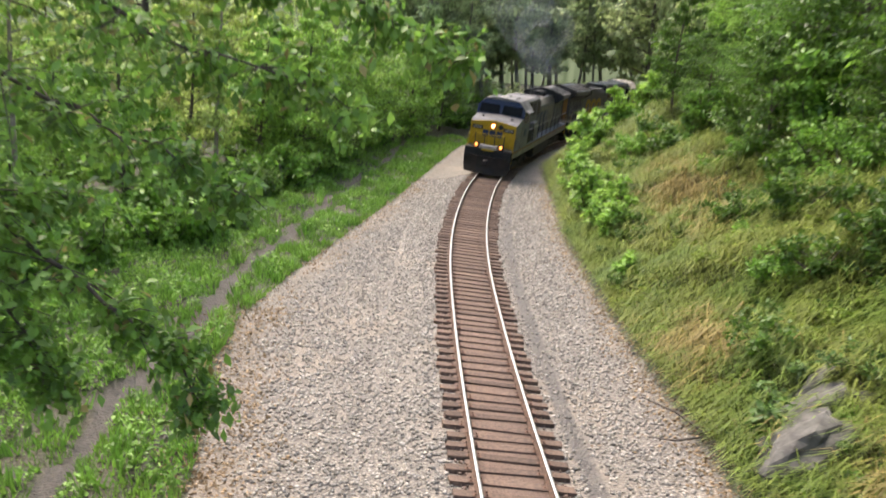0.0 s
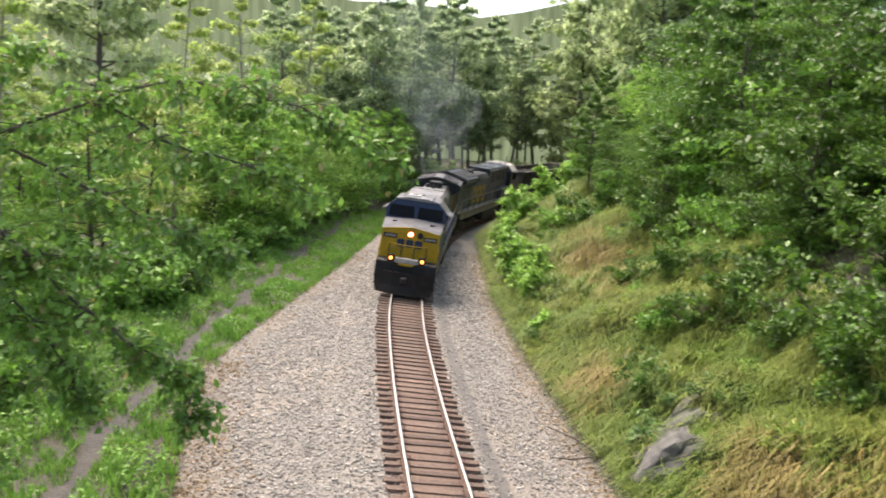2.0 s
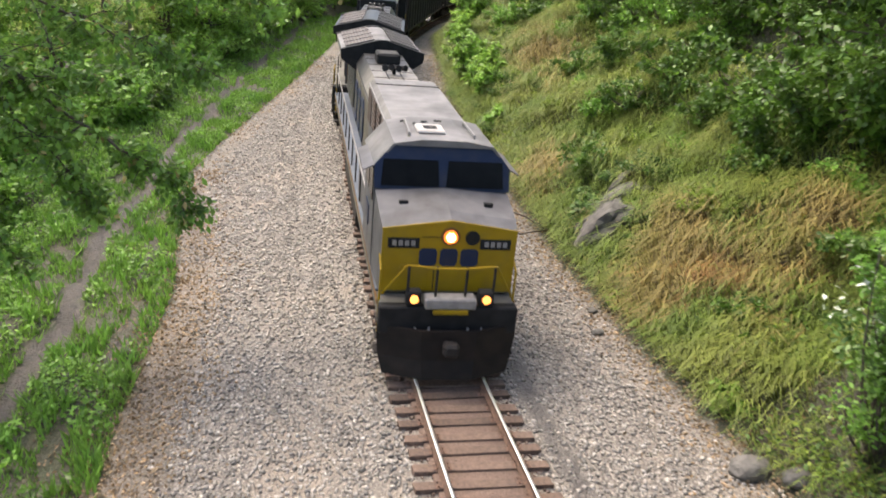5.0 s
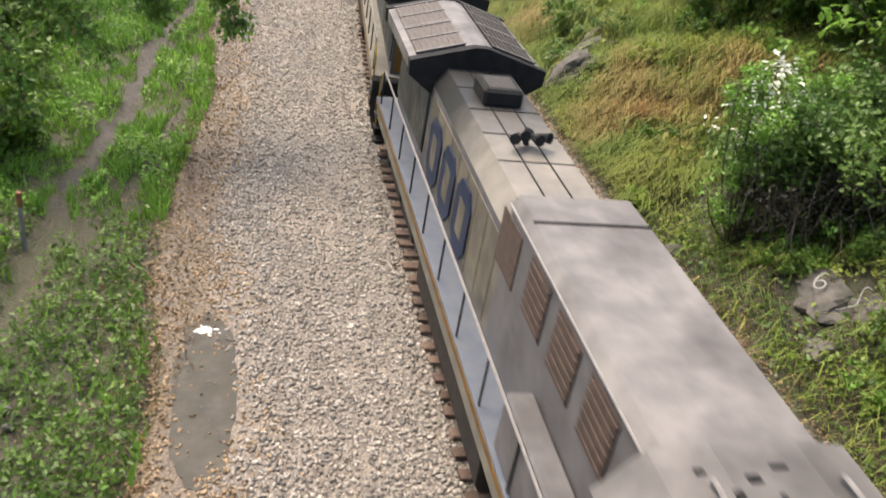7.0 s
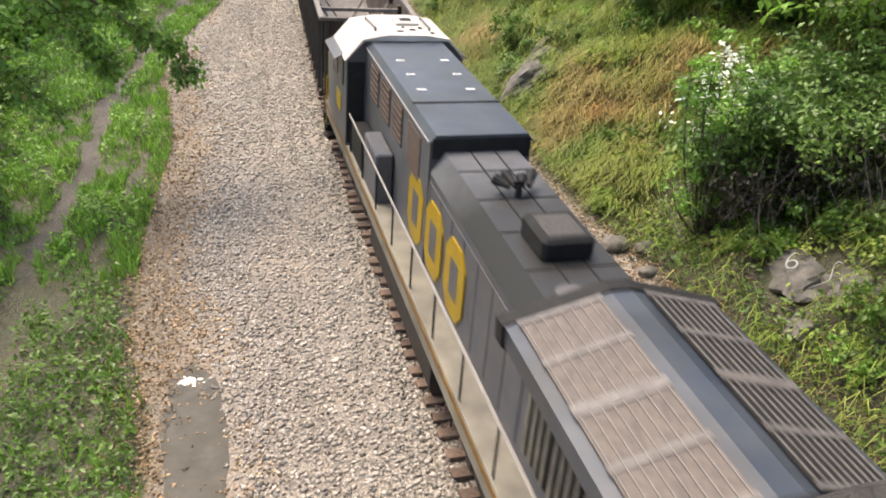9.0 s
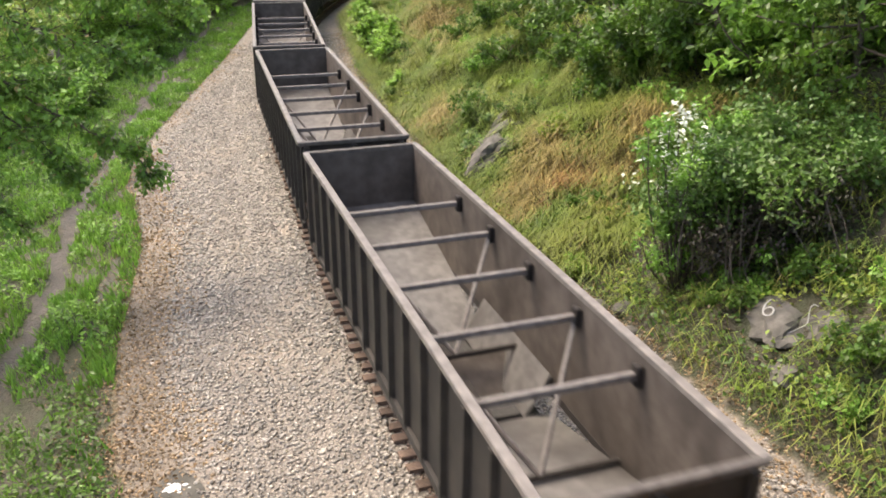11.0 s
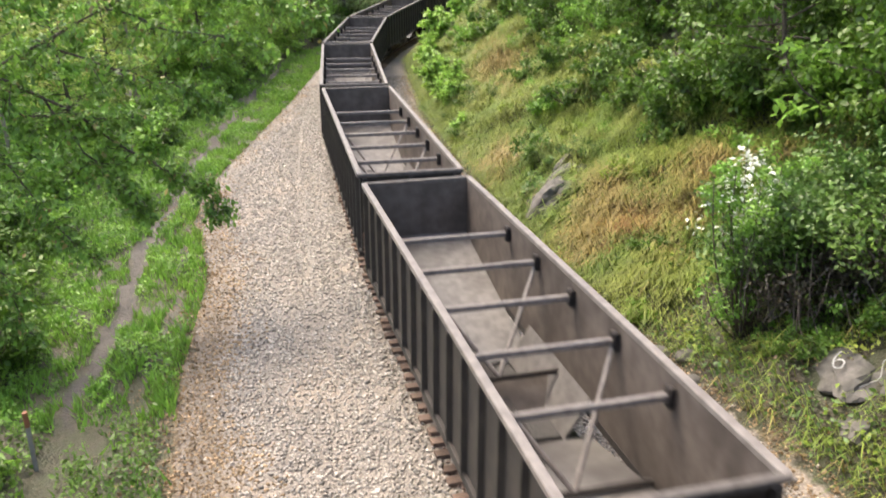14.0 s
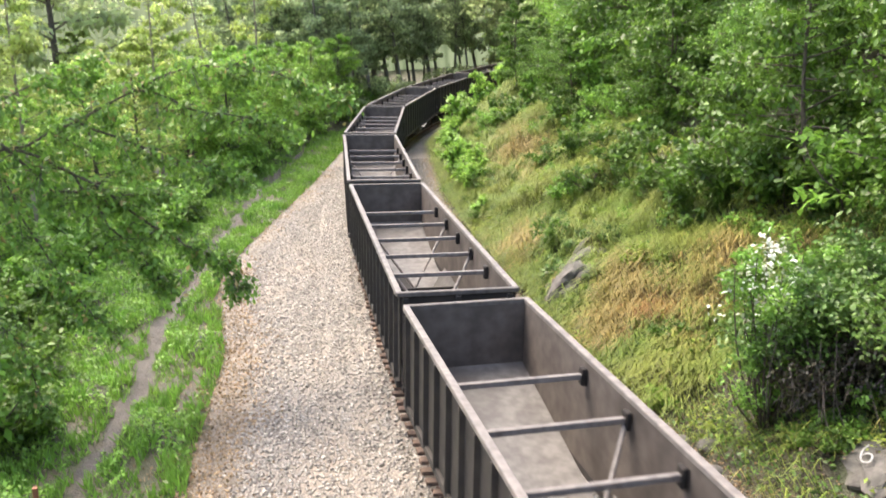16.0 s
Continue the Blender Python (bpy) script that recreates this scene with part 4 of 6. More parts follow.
def hopper_car():
    """Open-top coal hopper, 14 m body, rail top at z = 0."""
    H = thing("hopper_car", "empty open-top brown steel coal hopper wagon", "hopper wagon", "hopper wagons of the train")
    hl, hw, top, low = 7.43, 1.5, 3.68, 1.25
    for side in (-1, 1):
        x = side * hw
        wall = part("side_wall", boxed(min(x, x - side * 0.03), max(x, x - side * 0.03), -hl, hl, low, top), HOPPER_OUT, H, "ribbed dark brown side sheet")
        lining = part("side_lining", boxed(min(x - side * 0.032, x - side * 0.045), max(x - side * 0.032, x - side * 0.045), -hl + 0.05, hl - 0.05, low, top - 0.02), HOPPER_IN, wall, "dusty pale inner side sheet")
        rib_mesh = None
        for k in range(15):
            y = -hl + 0.35 + k * (2 * hl - 0.7) / 14
            if rib_mesh is None:
                bm = prism([(-0.075, 0), (0.075, 0), (0.045, 0.11), (-0.045, 0.11)], "z", low, top - 0.1)
                rib = part("rib", bm, HOPPER_OUT, wall)
                rib_mesh = rib.data
            else:
                rib = link("rib", rib_mesh, wall)
            rib.matrix_basis = pose(x, y, 0, 0, 0, -90 * side)
        part("top_chord", boxed(min(x - side * 0.06, x + side * 0.1), max(x - side * 0.06, x + side * 0.1), -hl - 0.02, hl + 0.02, top - 0.07, top + 0.05, 0.015), HOPPER_RIM, H, "pale worn top rim")
        part("side_sill", boxed(min(x - side * 0.05, x + side * 0.08), max(x - side * 0.05, x + side * 0.08), -hl, hl, low - 0.12, low + 0.06, 0.01), HOPPER_OUT, H, "side sill")
        # slope sheet cheeks towards the chutes
        pts = [(x - side * 0.05, 1.55), (x - side * 0.55, 0.75), (x - side * 0.60, 0.75), (x - side * 0.09, 1.62)]
        sh = prism(pts, "y", -1.75, 1.75)
        part("side_chute", sh, HOPPER_FLOOR, H, "polished lower side sheet")
    for way in (-1, 1):
        y = way * hl
        end = part("end_wall", boxed(-hw, hw, min(y, y - way * 0.03), max(y, y - way * 0.03), 1.9, top), HOPPER_OUT, H, "dark end sheet")
        part("end_lining", boxed(-hw + 0.05, hw - 0.05, min(y - way * 0.032, y - way * 0.045), max(y - way * 0.032, y - way * 0.045), 1.9, top - 0.02), HOPPER_IN, end, "dusty inner end sheet")
        part("end_chord", boxed(-hw - 0.08, hw + 0.08, min(y - way * 0.05, y + way * 0.1), max(y - way * 0.05, y + way * 0.1), top - 0.075, top + 0.045, 0.015), HOPPER_END, H, "dull brown end rim")
        sl = prism([(way * 7.4, 2.08), (way * 1.75, 0.76), (way * 1.75, 0.70), (way * 7.4, 2.02)], "x", -hw + 0.06, hw - 0.06)
        part("slope_sheet", sl, HOPPER_FLOOR, H, "polished pale slope sheet")
        part("end_platform", boxed(-1.45, 1.45, min(way * 7.35, way * 7.65), max(way * 7.35, way * 7.65), 1.05, 1.2, 0.02), STEEL, H, "end platform")
        for x in (-1.35, 0, 1.35):
            part("end_post", boxed(x - 0.07, x + 0.07, min(y + way * 0.002, y + way * 0.14), max(y + way * 0.002, y + way * 0.14), 1.1, top - 0.1, 0.01), HOPPER_OUT, H)
        ladder = bmesh.new()
        for k in range(6):
            rod(ladder, (-1.62, y - way * 0.1, 1.3 + k * 0.38), (-1.62, y - way * 0.55, 1.3 + k * 0.38), 0.014)
        part("ladder", ladder, STEEL, H, "rung ladder")
        coupler(H, way * 7.2, way)
        bogie(H, way * 5.45, (-0.89, 0.89), 0.46, 1.3, 1.0)
    part("cross_ridge", prism([(0.75, 0.67), (0.0, 1.3), (-0.75, 0.67)], "x", -hw + 0.06, hw - 0.06), HOPPER_IN, H, "dark sloping chute divider")
    part("centre_sill", boxed(-0.2, 0.2, -7.25, 7.25, 0.80, 1.02), STEEL, H, "centre sill")
    part("floor_plate", boxed(-hw + 0.5, hw - 0.5, -1.75, 1.75, 0.62, 0.66), COAL, H, "coal-dusted hopper doors")
    part("coal_residue", prism([(-1.3, 0.664), (-1.0, 0.75), (0.2, 0.78), (0.8, 0.70), (0.95, 0.664)], "y", 0.8, 1.6), COAL, H, "leftover black coal")
    for k in range(5):
        y = (k - 2) * 2.04 + 0.6
        bar = part("cross_brace", boxed(-hw + 0.05, hw - 0.05, y - 0.055, y + 0.055, top - 0.42, top - 0.30, 0.012), HOPPER_RIM, H, "worn cross brace")
        for side in (-1, 1):
            part("gusset", boxed(side * (hw - 0.115) - 0.06, side * (hw - 0.115) + 0.06, y - 0.1, y + 0.1, top - 0.55, top - 0.18, 0.02), STEEL, bar, "dark gusset plate")
        if k in (1, 3):
            for side in (-1, 1):
                part("diagonal_brace", rods([[(side * (hw - 0.14), y, top - 0.45), (0.0, y + 1.7, 1.5)]], 0.05, 6), HOPPER_RIM, bar, "diagonal brace")
            part("low_brace", boxed(-hw + 0.06, hw - 0.06, y + 1.65, y + 1.75, 1.42, 1.52, 0.01), STEEL, bar, "dark lower brace")
    return H


# positions of the nose of the train along the track, from the first moment to the last
NOSE_ROWS = [(0.0, 65.4), (0.5, 61.9), (1.0, 58.0), (1.5, 53.8), (3.0, 40.7), (3.5, 36.1), (5.0, 21.9), (7.5, -3.5), (8.5, -13.3), (10.0, -27.7), (12.5, -53.4), (13.5, -63.7), (16.0, -88.4)]


def nose_at(t):
    """Monotone cubic through the rows."""
    ts, ss = np.array(NOSE_ROWS).T
    slopes = np.gradient(ss, ts)
    i = int(np.clip(np.searchsorted(ts, t) - 1, 0, len(ts) - 2))
    h = ts[i + 1] - ts[i]
    u = (t - ts[i]) / h
    return ((2 * u ** 3 - 3 * u ** 2 + 1) * ss[i] + (u ** 3 - 2 * u ** 2 + u) * h * slopes[i] + (-2 * u ** 3 + 3 * u ** 2) * ss[i + 1] + (u ** 3 - u ** 2) * h * slopes[i + 1])


def on_rails(s, half, way=1):
    """The pose of a vehicle whose middle is at s, with its bogies half apart; way 1: its +y end comes first, towards the bridge."""
    a, b = on_line(s - half), on_line(s + half)
    ahead = (a - b).normalized() * way
    up = Vector((math.sin(CANT), 0, math.cos(CANT)))
    right = ahead.cross(up).normalized()
    up = right.cross(ahead)
    m = Matrix((right, ahead, up)).transposed().to_4x4()
    m.translation = (a + b) / 2
    return m


LEAD = locomotive("lead diesel locomotive, yellow nose, blue cab top, lit headlights", GREY, ROOF_GREY, ROOF_GREY, BLUE, material("blue_walkway", (0.085, 0.105, 0.14), (0.11, 0.125, 0.15), scale=3, rough=0.6, bump=0), CREAM, RUST_YELLOW, HOOD_TAN, 0.7)
SLATE_ROOF = material("slate_blue_roof", (0.028, 0.038, 0.055), (0.05, 0.058, 0.07), scale=2, rough=0.38, bump=0.03, stain=(0.025, 0.024, 0.023), stain_scale=0.9, stain_amount=0.7)
SLATE = material("slate_paint", (0.055, 0.06, 0.075), (0.085, 0.085, 0.092), scale=2, rough=0.5, bump=0.03, stain=(0.06, 0.055, 0.05), stain_scale=1.0, stain_amount=0.5)
SECOND = locomotive("trailing diesel locomotive running backwards, dark blue with white cab roof", SLATE, SLATE_ROOF, ROOF_WHITE, YELLOW, CREAM, CREAM, RUST_YELLOW, SLATE, -0.3)
CARS = [hopper_car()]
for k in range(11):
    CARS.append(copy_thing(CARS[0], Matrix.Identity(4)))


# ---- loose ballast stones ----
def stones(name, label, px, py, sizes, mat, parent=None, kind="stuff"):
    n = len(px)
    base = np.array([(-1, -1, -0.6), (1, -1, -0.6), (1, 1, -0.6), (-1, 1, -0.6), (-0.7, -0.7, 0.6), (0.75, -0.65, 0.6), (0.6, 0.8, 0.6), (-0.8, 0.6, 0.6)], float)
    v = base[None] * (1 + rng.uniform(-0.35, 0.35, (n, 8, 3))) * sizes[:, None, None] * 0.5 * rng.uniform(0.6, 1.3, (n, 1, 3))
    a = rng.uniform(0, 2 * np.pi, n)
    ca, sa_ = np.cos(a)[:, None], np.sin(a)[:, None]
    tilt = rng.uniform(-0.5, 0.5, n)[:, None]
    x, y, z = v[..., 0], v[..., 1] * np.cos(tilt) - v[..., 2] * np.sin(tilt), v[..., 1] * np.sin(tilt) + v[..., 2] * np.cos(tilt)
    v = np.stack([x * ca - y * sa_ + px[:, None], x * sa_ + y * ca + py[:, None], z + height(px, py)[:, None] + sizes[:, None] * 0.18], -1)
    f = np.array([(0, 3, 2, 1), (4, 5, 6, 7), (0, 1, 5, 4), (1, 2, 6, 5), (2, 3, 7, 6), (3, 0, 4, 7)])
    faces = (f[None] + np.arange(n)[:, None, None] * 8).reshape(-1, 4)
    ob = link(name, arrays(name, v.reshape(-1, 3), faces, mat), parent)
    return tagged(ob, label, "gravel", kind=kind)


def scatter_ballast():
    n = 72000
    y = 6 + rng.random(n) ** 1.6 * 60
    lo, hi = edge_left(y) - 0.3, foot_right(y) + 0.3
    x = lo + rng.random(n) * (hi - lo)
    d = x - centre(y)
    keep = (np.abs(d) > 1.25) & ((np.abs(d - 1.78 - 0.05 * np.sin(y * 2)) > 0.24) | (rng.random(n) < 0.25))
    wet = np.clip(1.5 - np.hypot((x + 2.85 - 0.12 * (13 - y)) / 0.62, (y - 12.6) / 2.3) + 0.25 * wobble(x, y, 2.5), 0, 1)
    keep &= rng.random(n) > wet * 1.6 - 0.3
    keep &= (x > edge_left(y) + 0.9 + 0.4 * wobble(x, y, 1.2)) | (rng.random(n) < 0.45)
    x, y = x[keep], y[keep]
    rim = x - edge_left(y)
    brown = (rim < np.clip(1.5 - (y - 14) * 0.03, 0.5, 1.5) + 0.5 * wobble(x, y, 0.9, 3.0) + rng.normal(0, 0.35, len(x))) | (foot_right(y) - x < 0.5 + rng.normal(0, 0.4, len(x)))
    stones("ballast_stones", "pale grey-pink crushed stone beside the track", x[~brown], y[~brown], rng.uniform(0.04, 0.095, int((~brown).sum())), BALLAST)
    stones("brown_stones", "soil-stained brown crushed stone along the verge", x[brown], y[brown], rng.uniform(0.035, 0.08, int(brown.sum())), BROWN_BALLAST)
    n = 9000
    y = 12 + rng.random(n) ** 1.3 * 44
    x = centre(y) + rng.uniform(-1.15, 1.15, n)
    ob = stones("crib_stones", "rust-stained stones between the ties", x, y, rng.uniform(0.03, 0.065, n), CRIB)
    ob.location.z = 0.02


scatter_ballast()


# ---- plants ----
def leaves_mesh(name, pts, sizes, mat, droop=0.5, long=1.8):
    """One folded rhombic leaf at each point."""
    n = len(pts)
    a = rng.uniform(0, 2 * np.pi, n)
    tilt = rng.normal(-droop, 0.55, n)
    roll = rng.normal(0, 0.6, n)
    d = np.stack([np.cos(a) * np.cos(tilt), np.sin(a) * np.cos(tilt), np.sin(tilt)], 1)
    side = np.stack([-np.sin(a), np.cos(a), np.zeros(n)], 1)
    up = np.cross(d, side)
    side = side * np.cos(roll)[:, None] + up * np.sin(roll)[:, None]
    up = np.cross(d, side)
    s = sizes[:, None]
    v = np.stack([pts, pts + (d * 0.5 * long + side * 0.5 + up * 0.12) * s, pts + d * long * s - up * 0.1 * s, pts + (d * 0.5 * long - side * 0.5 + up * 0.12) * s], 1)
    f = (np.array([(0, 1, 2), (0, 2, 3)])[None] + np.arange(n)[:, None, None] * 4).reshape(-1, 3)
    return arrays(name, v.reshape(-1, 3), f, mat)


def tube(bm, pts, radii, sides=7):
    rings = []
    for i, p in enumerate(pts):
        d = (pts[min(i + 1, len(pts) - 1)] - pts[max(i - 1, 0)])
        q = d.to_track_quat("Z", "Y")
        rings.append([bm.verts.new(p + q @ Vector((radii[i] * math.cos(2 * math.pi * k / sides), radii[i] * math.sin(2 * math.pi * k / sides), 0))) for k in range(sides)])
    for a, b in zip(rings, rings[1:]):
        for k in range(sides):
            bm.faces.new((a[k], a[(k + 1) % sides], b[(k + 1) % sides], b[k]))
    bm.faces.new(rings[-1])


def bent(a, b, sag, n=6):
    a, b = Vector(a), Vector(b)
    off = Vector((rng.normal(0, sag), rng.normal(0, sag), rng.normal(0, sag * 0.5)))
    return [a.lerp(b, i / n) + off * math.sin(math.pi * i / n) for i in range(n + 1)]


def tree(label, tall, spread, first, leaf, count, leaf_size, trunk_r=0.18, clumps=26, low=0.35, bark=None):
    """A tapered trunk with limbs; leaves in uneven clumps along the limbs, with gaps between."""
    T = thing("tree", label, "tree")
    bm = bmesh.new()
    spine = bent((0, 0, -0.4), (rng.normal(0, 0.06) * tall, rng.normal(0, 0.06) * tall, tall * 0.92), tall * 0.03, 8)
    tube(bm, spine, [trunk_r * (1 - 0.85 * i / 8) + 0.01 for i in range(9)])
    pts = []
    for k in range(clumps):
        u = low + (1 - low) * (k + rng.random()) / clumps
        root = spine[min(int(u * 8), 7)].lerp(spine[min(int(u * 8) + 1, 8)], u * 8 % 1)
        a = k * 2.4 + rng.uniform(-0.5, 0.5)
        shape = math.sin(math.pi * min(1, max(0.12, (u - low) / (1 - low) * 0.75 + 0.22))) ** 0.7
        reach = spread * shape * rng.uniform(0.55, 1.15)
        tip = root + Vector((math.cos(a) * reach, math.sin(a) * reach, rng.uniform(-0.05, 0.45) * reach))
        limb = bent(root, tip, reach * 0.08, 4)
        tube(bm, limb, [trunk_r * 0.32 * (1 - 0.8 * i / 4) * (1.2 - u) + 0.012 for i in range(5)], 5)
        m = int(count / clumps * rng.uniform(0.6, 1.4))
        w = rng.random(m) ** 0.6
        line = np.array([limb[1].lerp(limb[4], float(x)) for x in w])
        r = reach * 0.30 * (0.5 + 0.7 * rng.random((m, 1)))
        dirs = rng.normal(0, 1, (m, 3))
        dirs /= np.linalg.norm(dirs, axis=1)[:, None]
        pts.append(line + dirs * r * np.array([1, 1, 0.62]) * rng.random((m, 1)) ** 0.45)
    part("trunk", bm, bark or BARK, T, "brown trunk and limbs", True)
    pts = np.concatenate(pts)
    link("crown", leaves_mesh("crown", pts, leaf_size * rng.uniform(0.6, 1.3, len(pts)), leaf), T)
    return T


def bush(label, wide, tall, leaf, count, leaf_size, stems=7, name="bush", lean=0.25, bare=0.35, low_tip=0.35):
    """Arching stems, each with a few uneven leaf clumps and gaps between them."""
    B = thing(name, label, "bush")
    bm = bmesh.new()
    pts = []
    for k in range(stems):
        a = k * 2.4 + rng.uniform(-0.6, 0.6)
        reach = wide * rng.uniform(0.15, 1.15)
        tip = Vector((math.cos(a) * reach, math.sin(a) * reach, tall * rng.uniform(low_tip, 1.08) * (1 - lean * reach / wide)))
        limb = bent((math.cos(a) * 0.1, math.sin(a) * 0.1, -0.15), tip, wide * 0.14, 5)
        tube(bm, limb, [0.035 * (1 - 0.7 * i / 5) for i in range(6)], 5)
        for c in range(4):
            u = rng.uniform(bare, 1.0) if c else 1.0
            mid = np.array(limb[0].lerp(limb[5], u)) + rng.normal(0, 0.12 * wide, 3)
            m = int(count / stems / 4 * rng.uniform(0.5, 1.5))
            dirs = rng.normal(0, 1, (m, 3))
            dirs /= np.linalg.norm(dirs, axis=1)[:, None]
            pts.append(mid + dirs * wide * rng.uniform(0.14, 0.34) * rng.random((m, 1)) ** 0.5 * np.array([1, 1, 0.7]))
    part("woody_base", bm, BARK, B, "thin woody stems", True)
    pts = np.concatenate(pts)
    pts[:, 2] = np.maximum(pts[:, 2], 0.02)
    link("foliage", leaves_mesh("foliage", pts, leaf_size * rng.uniform(0.6, 1.3, len(pts)), leaf, 0.3), B)
    return B


def at_ground(x, y, turn=0.0, size=1.0, sink=0.05):
    return Matrix.Translation((x, y, float(height(x, y)) - sink)) @ Matrix.Rotation(turn, 4, "Z") @ Matrix.Scale(size, 4)


def plant(template, places):
    """Sets the template at the first place and copies of it at the others."""
    for i, (x, y, size) in enumerate(places):
        m = at_ground(x, y, rng.uniform(0, 6.28), size)
        if i == 0:
            template.matrix_basis = m
        else:
            copy_thing(template, m)


def forest():
    tall_a = tree("tall broadleaf tree with deep green leaves in the woods", 17, 4.6, 0, LEAF_MID, 9500, 0.22, 0.24, 44, 0.16)
    tall_b = tree("slender tall woodland tree with dark green foliage", 20, 3.6, 0, LEAF_DEEP, 9500, 0.22, 0.20, 46, 0.14)
    tall_c = tree("yellow-green broadleaf tree at the edge of the woods", 14, 4.4, 0, LEAF_LIGHT, 10000, 0.20, 0.18, 44, 0.10)
    tall_d = tree("pale yellowish tree far back in the woods", 18, 4.6, 0, LEAF_YELLOW, 8000, 0.25, 0.2, 40, 0.15)
    misty = tree("tree far behind the curve, haze painted into its grey-green leaves", 19, 4.8, 0, LEAF_HAZE_PALE, 7500, 0.30, 0.26, 40, 0.10)
    trunks = tree("tall forest tree, leaves and bare grey trunk paled for haze", 26, 4.4, 0, LEAF_WOODS_HAZE, 6000, 0.30, 0.30, 36, 0.34, WOODS_BARK_HAZE)
    slim = tree("slim pale-barked tree in the woods", 21, 2.6, 0, LEAF_YELLOW, 2600, 0.22, 0.16, 22, 0.45, PALE_BARK)
    wood = []
    for y0, x0, x1, step in ((98, -8, 2, 2.6), (106, -12, 7, 2.6), (114, -14, 12, 2.8), (122, -16, 18, 3.0), (131, -18, 26, 3.2)):
        for x in np.arange(x0, x1, step):
            wood.append((float(x) + rng.uniform(-1.0, 1.0), y0 + rng.uniform(-2.5, 2.5), rng.uniform(0.75, 1.25)))
    plant(trunks, wood)
    plant(slim, [(-17.5, 42.0, 1.0), (-16.2, 43.5, 0.8), (-21.0, 48.0, 1.1), (-13.0, 58.0, 0.8), (-24.0, 52.0, 1.1), (-10.5, 72.0, 0.9), (-9.0, 80.0, 1.0), (-20.0, 38.0, 0.9)])
    left = {0: [], 1: [], 2: [], 3: [], 4: []}
    for row, (off, gap) in enumerate(((8.5, 6.5), (14, 7.5), (22, 9), (31, 8), (40, 9))):
        y = 30.0 + row * 3
        while y < 125:
            x = float(edge_left(y)) - off - rng.uniform(0, 4)
            if y > 78 and row == 0:
                x += 2
            if 76 < y < 94 and -14 < x < -3:
                x -= 6
            kind = int(rng.choice(4, p=[0.22, 0.06, 0.52, 0.20] if row < 1 else [0.04, 0.0, 0.26, 0.7]))
            if y > (84 if row == 0 else 92) and x > -30:
                y += gap
                continue
            left[kind].append((x, y, rng.uniform(0.5, 0.75) if row == 0 and y < 58 else rng.uniform(0.85, 1.1) if row == 0 else rng.uniform(1.0, 1.4)))
            y += gap * rng.uniform(0.7, 1.3)
    for y in np.arange(63.0, 95.0, 4.2):
        left[2].append((float(edge_left(y)) - 6.3 - rng.uniform(0, 1.2), float(y), rng.uniform(0.95, 1.2)))
    far = []
    for y, x0, x1, step in ((124, 24, 60, 8), (132, 30, 70, 9)):
        x = x0
        while x < x1:
            if abs(x - float(centre(y))) > 5:
                far.append((x + rng.uniform(-1.5, 1.5), y + rng.uniform(-2, 2), rng.uniform(1.25, 1.6)))
            x += step
    for i, p in enumerate(far):
        left[4].append(p)
    right = []
    for off, gap, y0, y1 in ((8.2, 4.8, 19, 98), (12, 4.8, 10, 105), (17, 7, 8, 108)):
        y = y0 + rng.uniform(0, 2)
        while y < y1:
            right.append((float(foot_right(y)) + off + rng.uniform(-1.3, 1.3), y, rng.uniform(0.4, 0.55) if off < 9 else rng.uniform(0.55, 0.9)))
            y += gap * rng.uniform(0.75, 1.3)
    near_a = tree("dark green tree leaning over the cutting slope", 10, 3.6, 0, LEAF_DEEP, 8500, 0.145, 0.13, 44, 0.08)
    near_b = tree("dense deep green broadleaf tree on the cutting slope", 9, 3.4, 0, LEAF_DEEP, 8000, 0.15, 0.12, 40, 0.06)
    near_c = tree("light green broadleaf tree with a high crown on the slope", 10, 4.0, 0, LEAF_BRANCH, 12000, 0.115, 0.14, 46, 0.30)
    close = [p for p in right if p[1] < 62 and p[0] - float(foot_right(p[1])) < 20]
    right = [p for p in right if p not in close]
    plant(near_a, [(x, y, size * 1.55) for x, y, size in close[::5] + close[3::5]])
    plant(near_b, [(x, y, size * 1.6) for x, y, size in close[1::5] + close[4::5]])
    plant(near_c, [(x, y, size * 1.5) for x, y, size in close[2::5]])
    for i, p in enumerate(right):
        left[4 if p[1] > 84 else int(rng.choice(3, p=[0.35, 0.6, 0.05] if p[1] < 66 else [0.35, 0.0, 0.65]))].append(p)
    left[1].append((-26.0, 66.0, 1.1))
    left[4].append((-34.0, 104.0, 1.3))
    for k, t in ((0, tall_a), (1, tall_b), (2, tall_c), (3, tall_d), (4, misty)):
        plant(t, left[k])


forest()


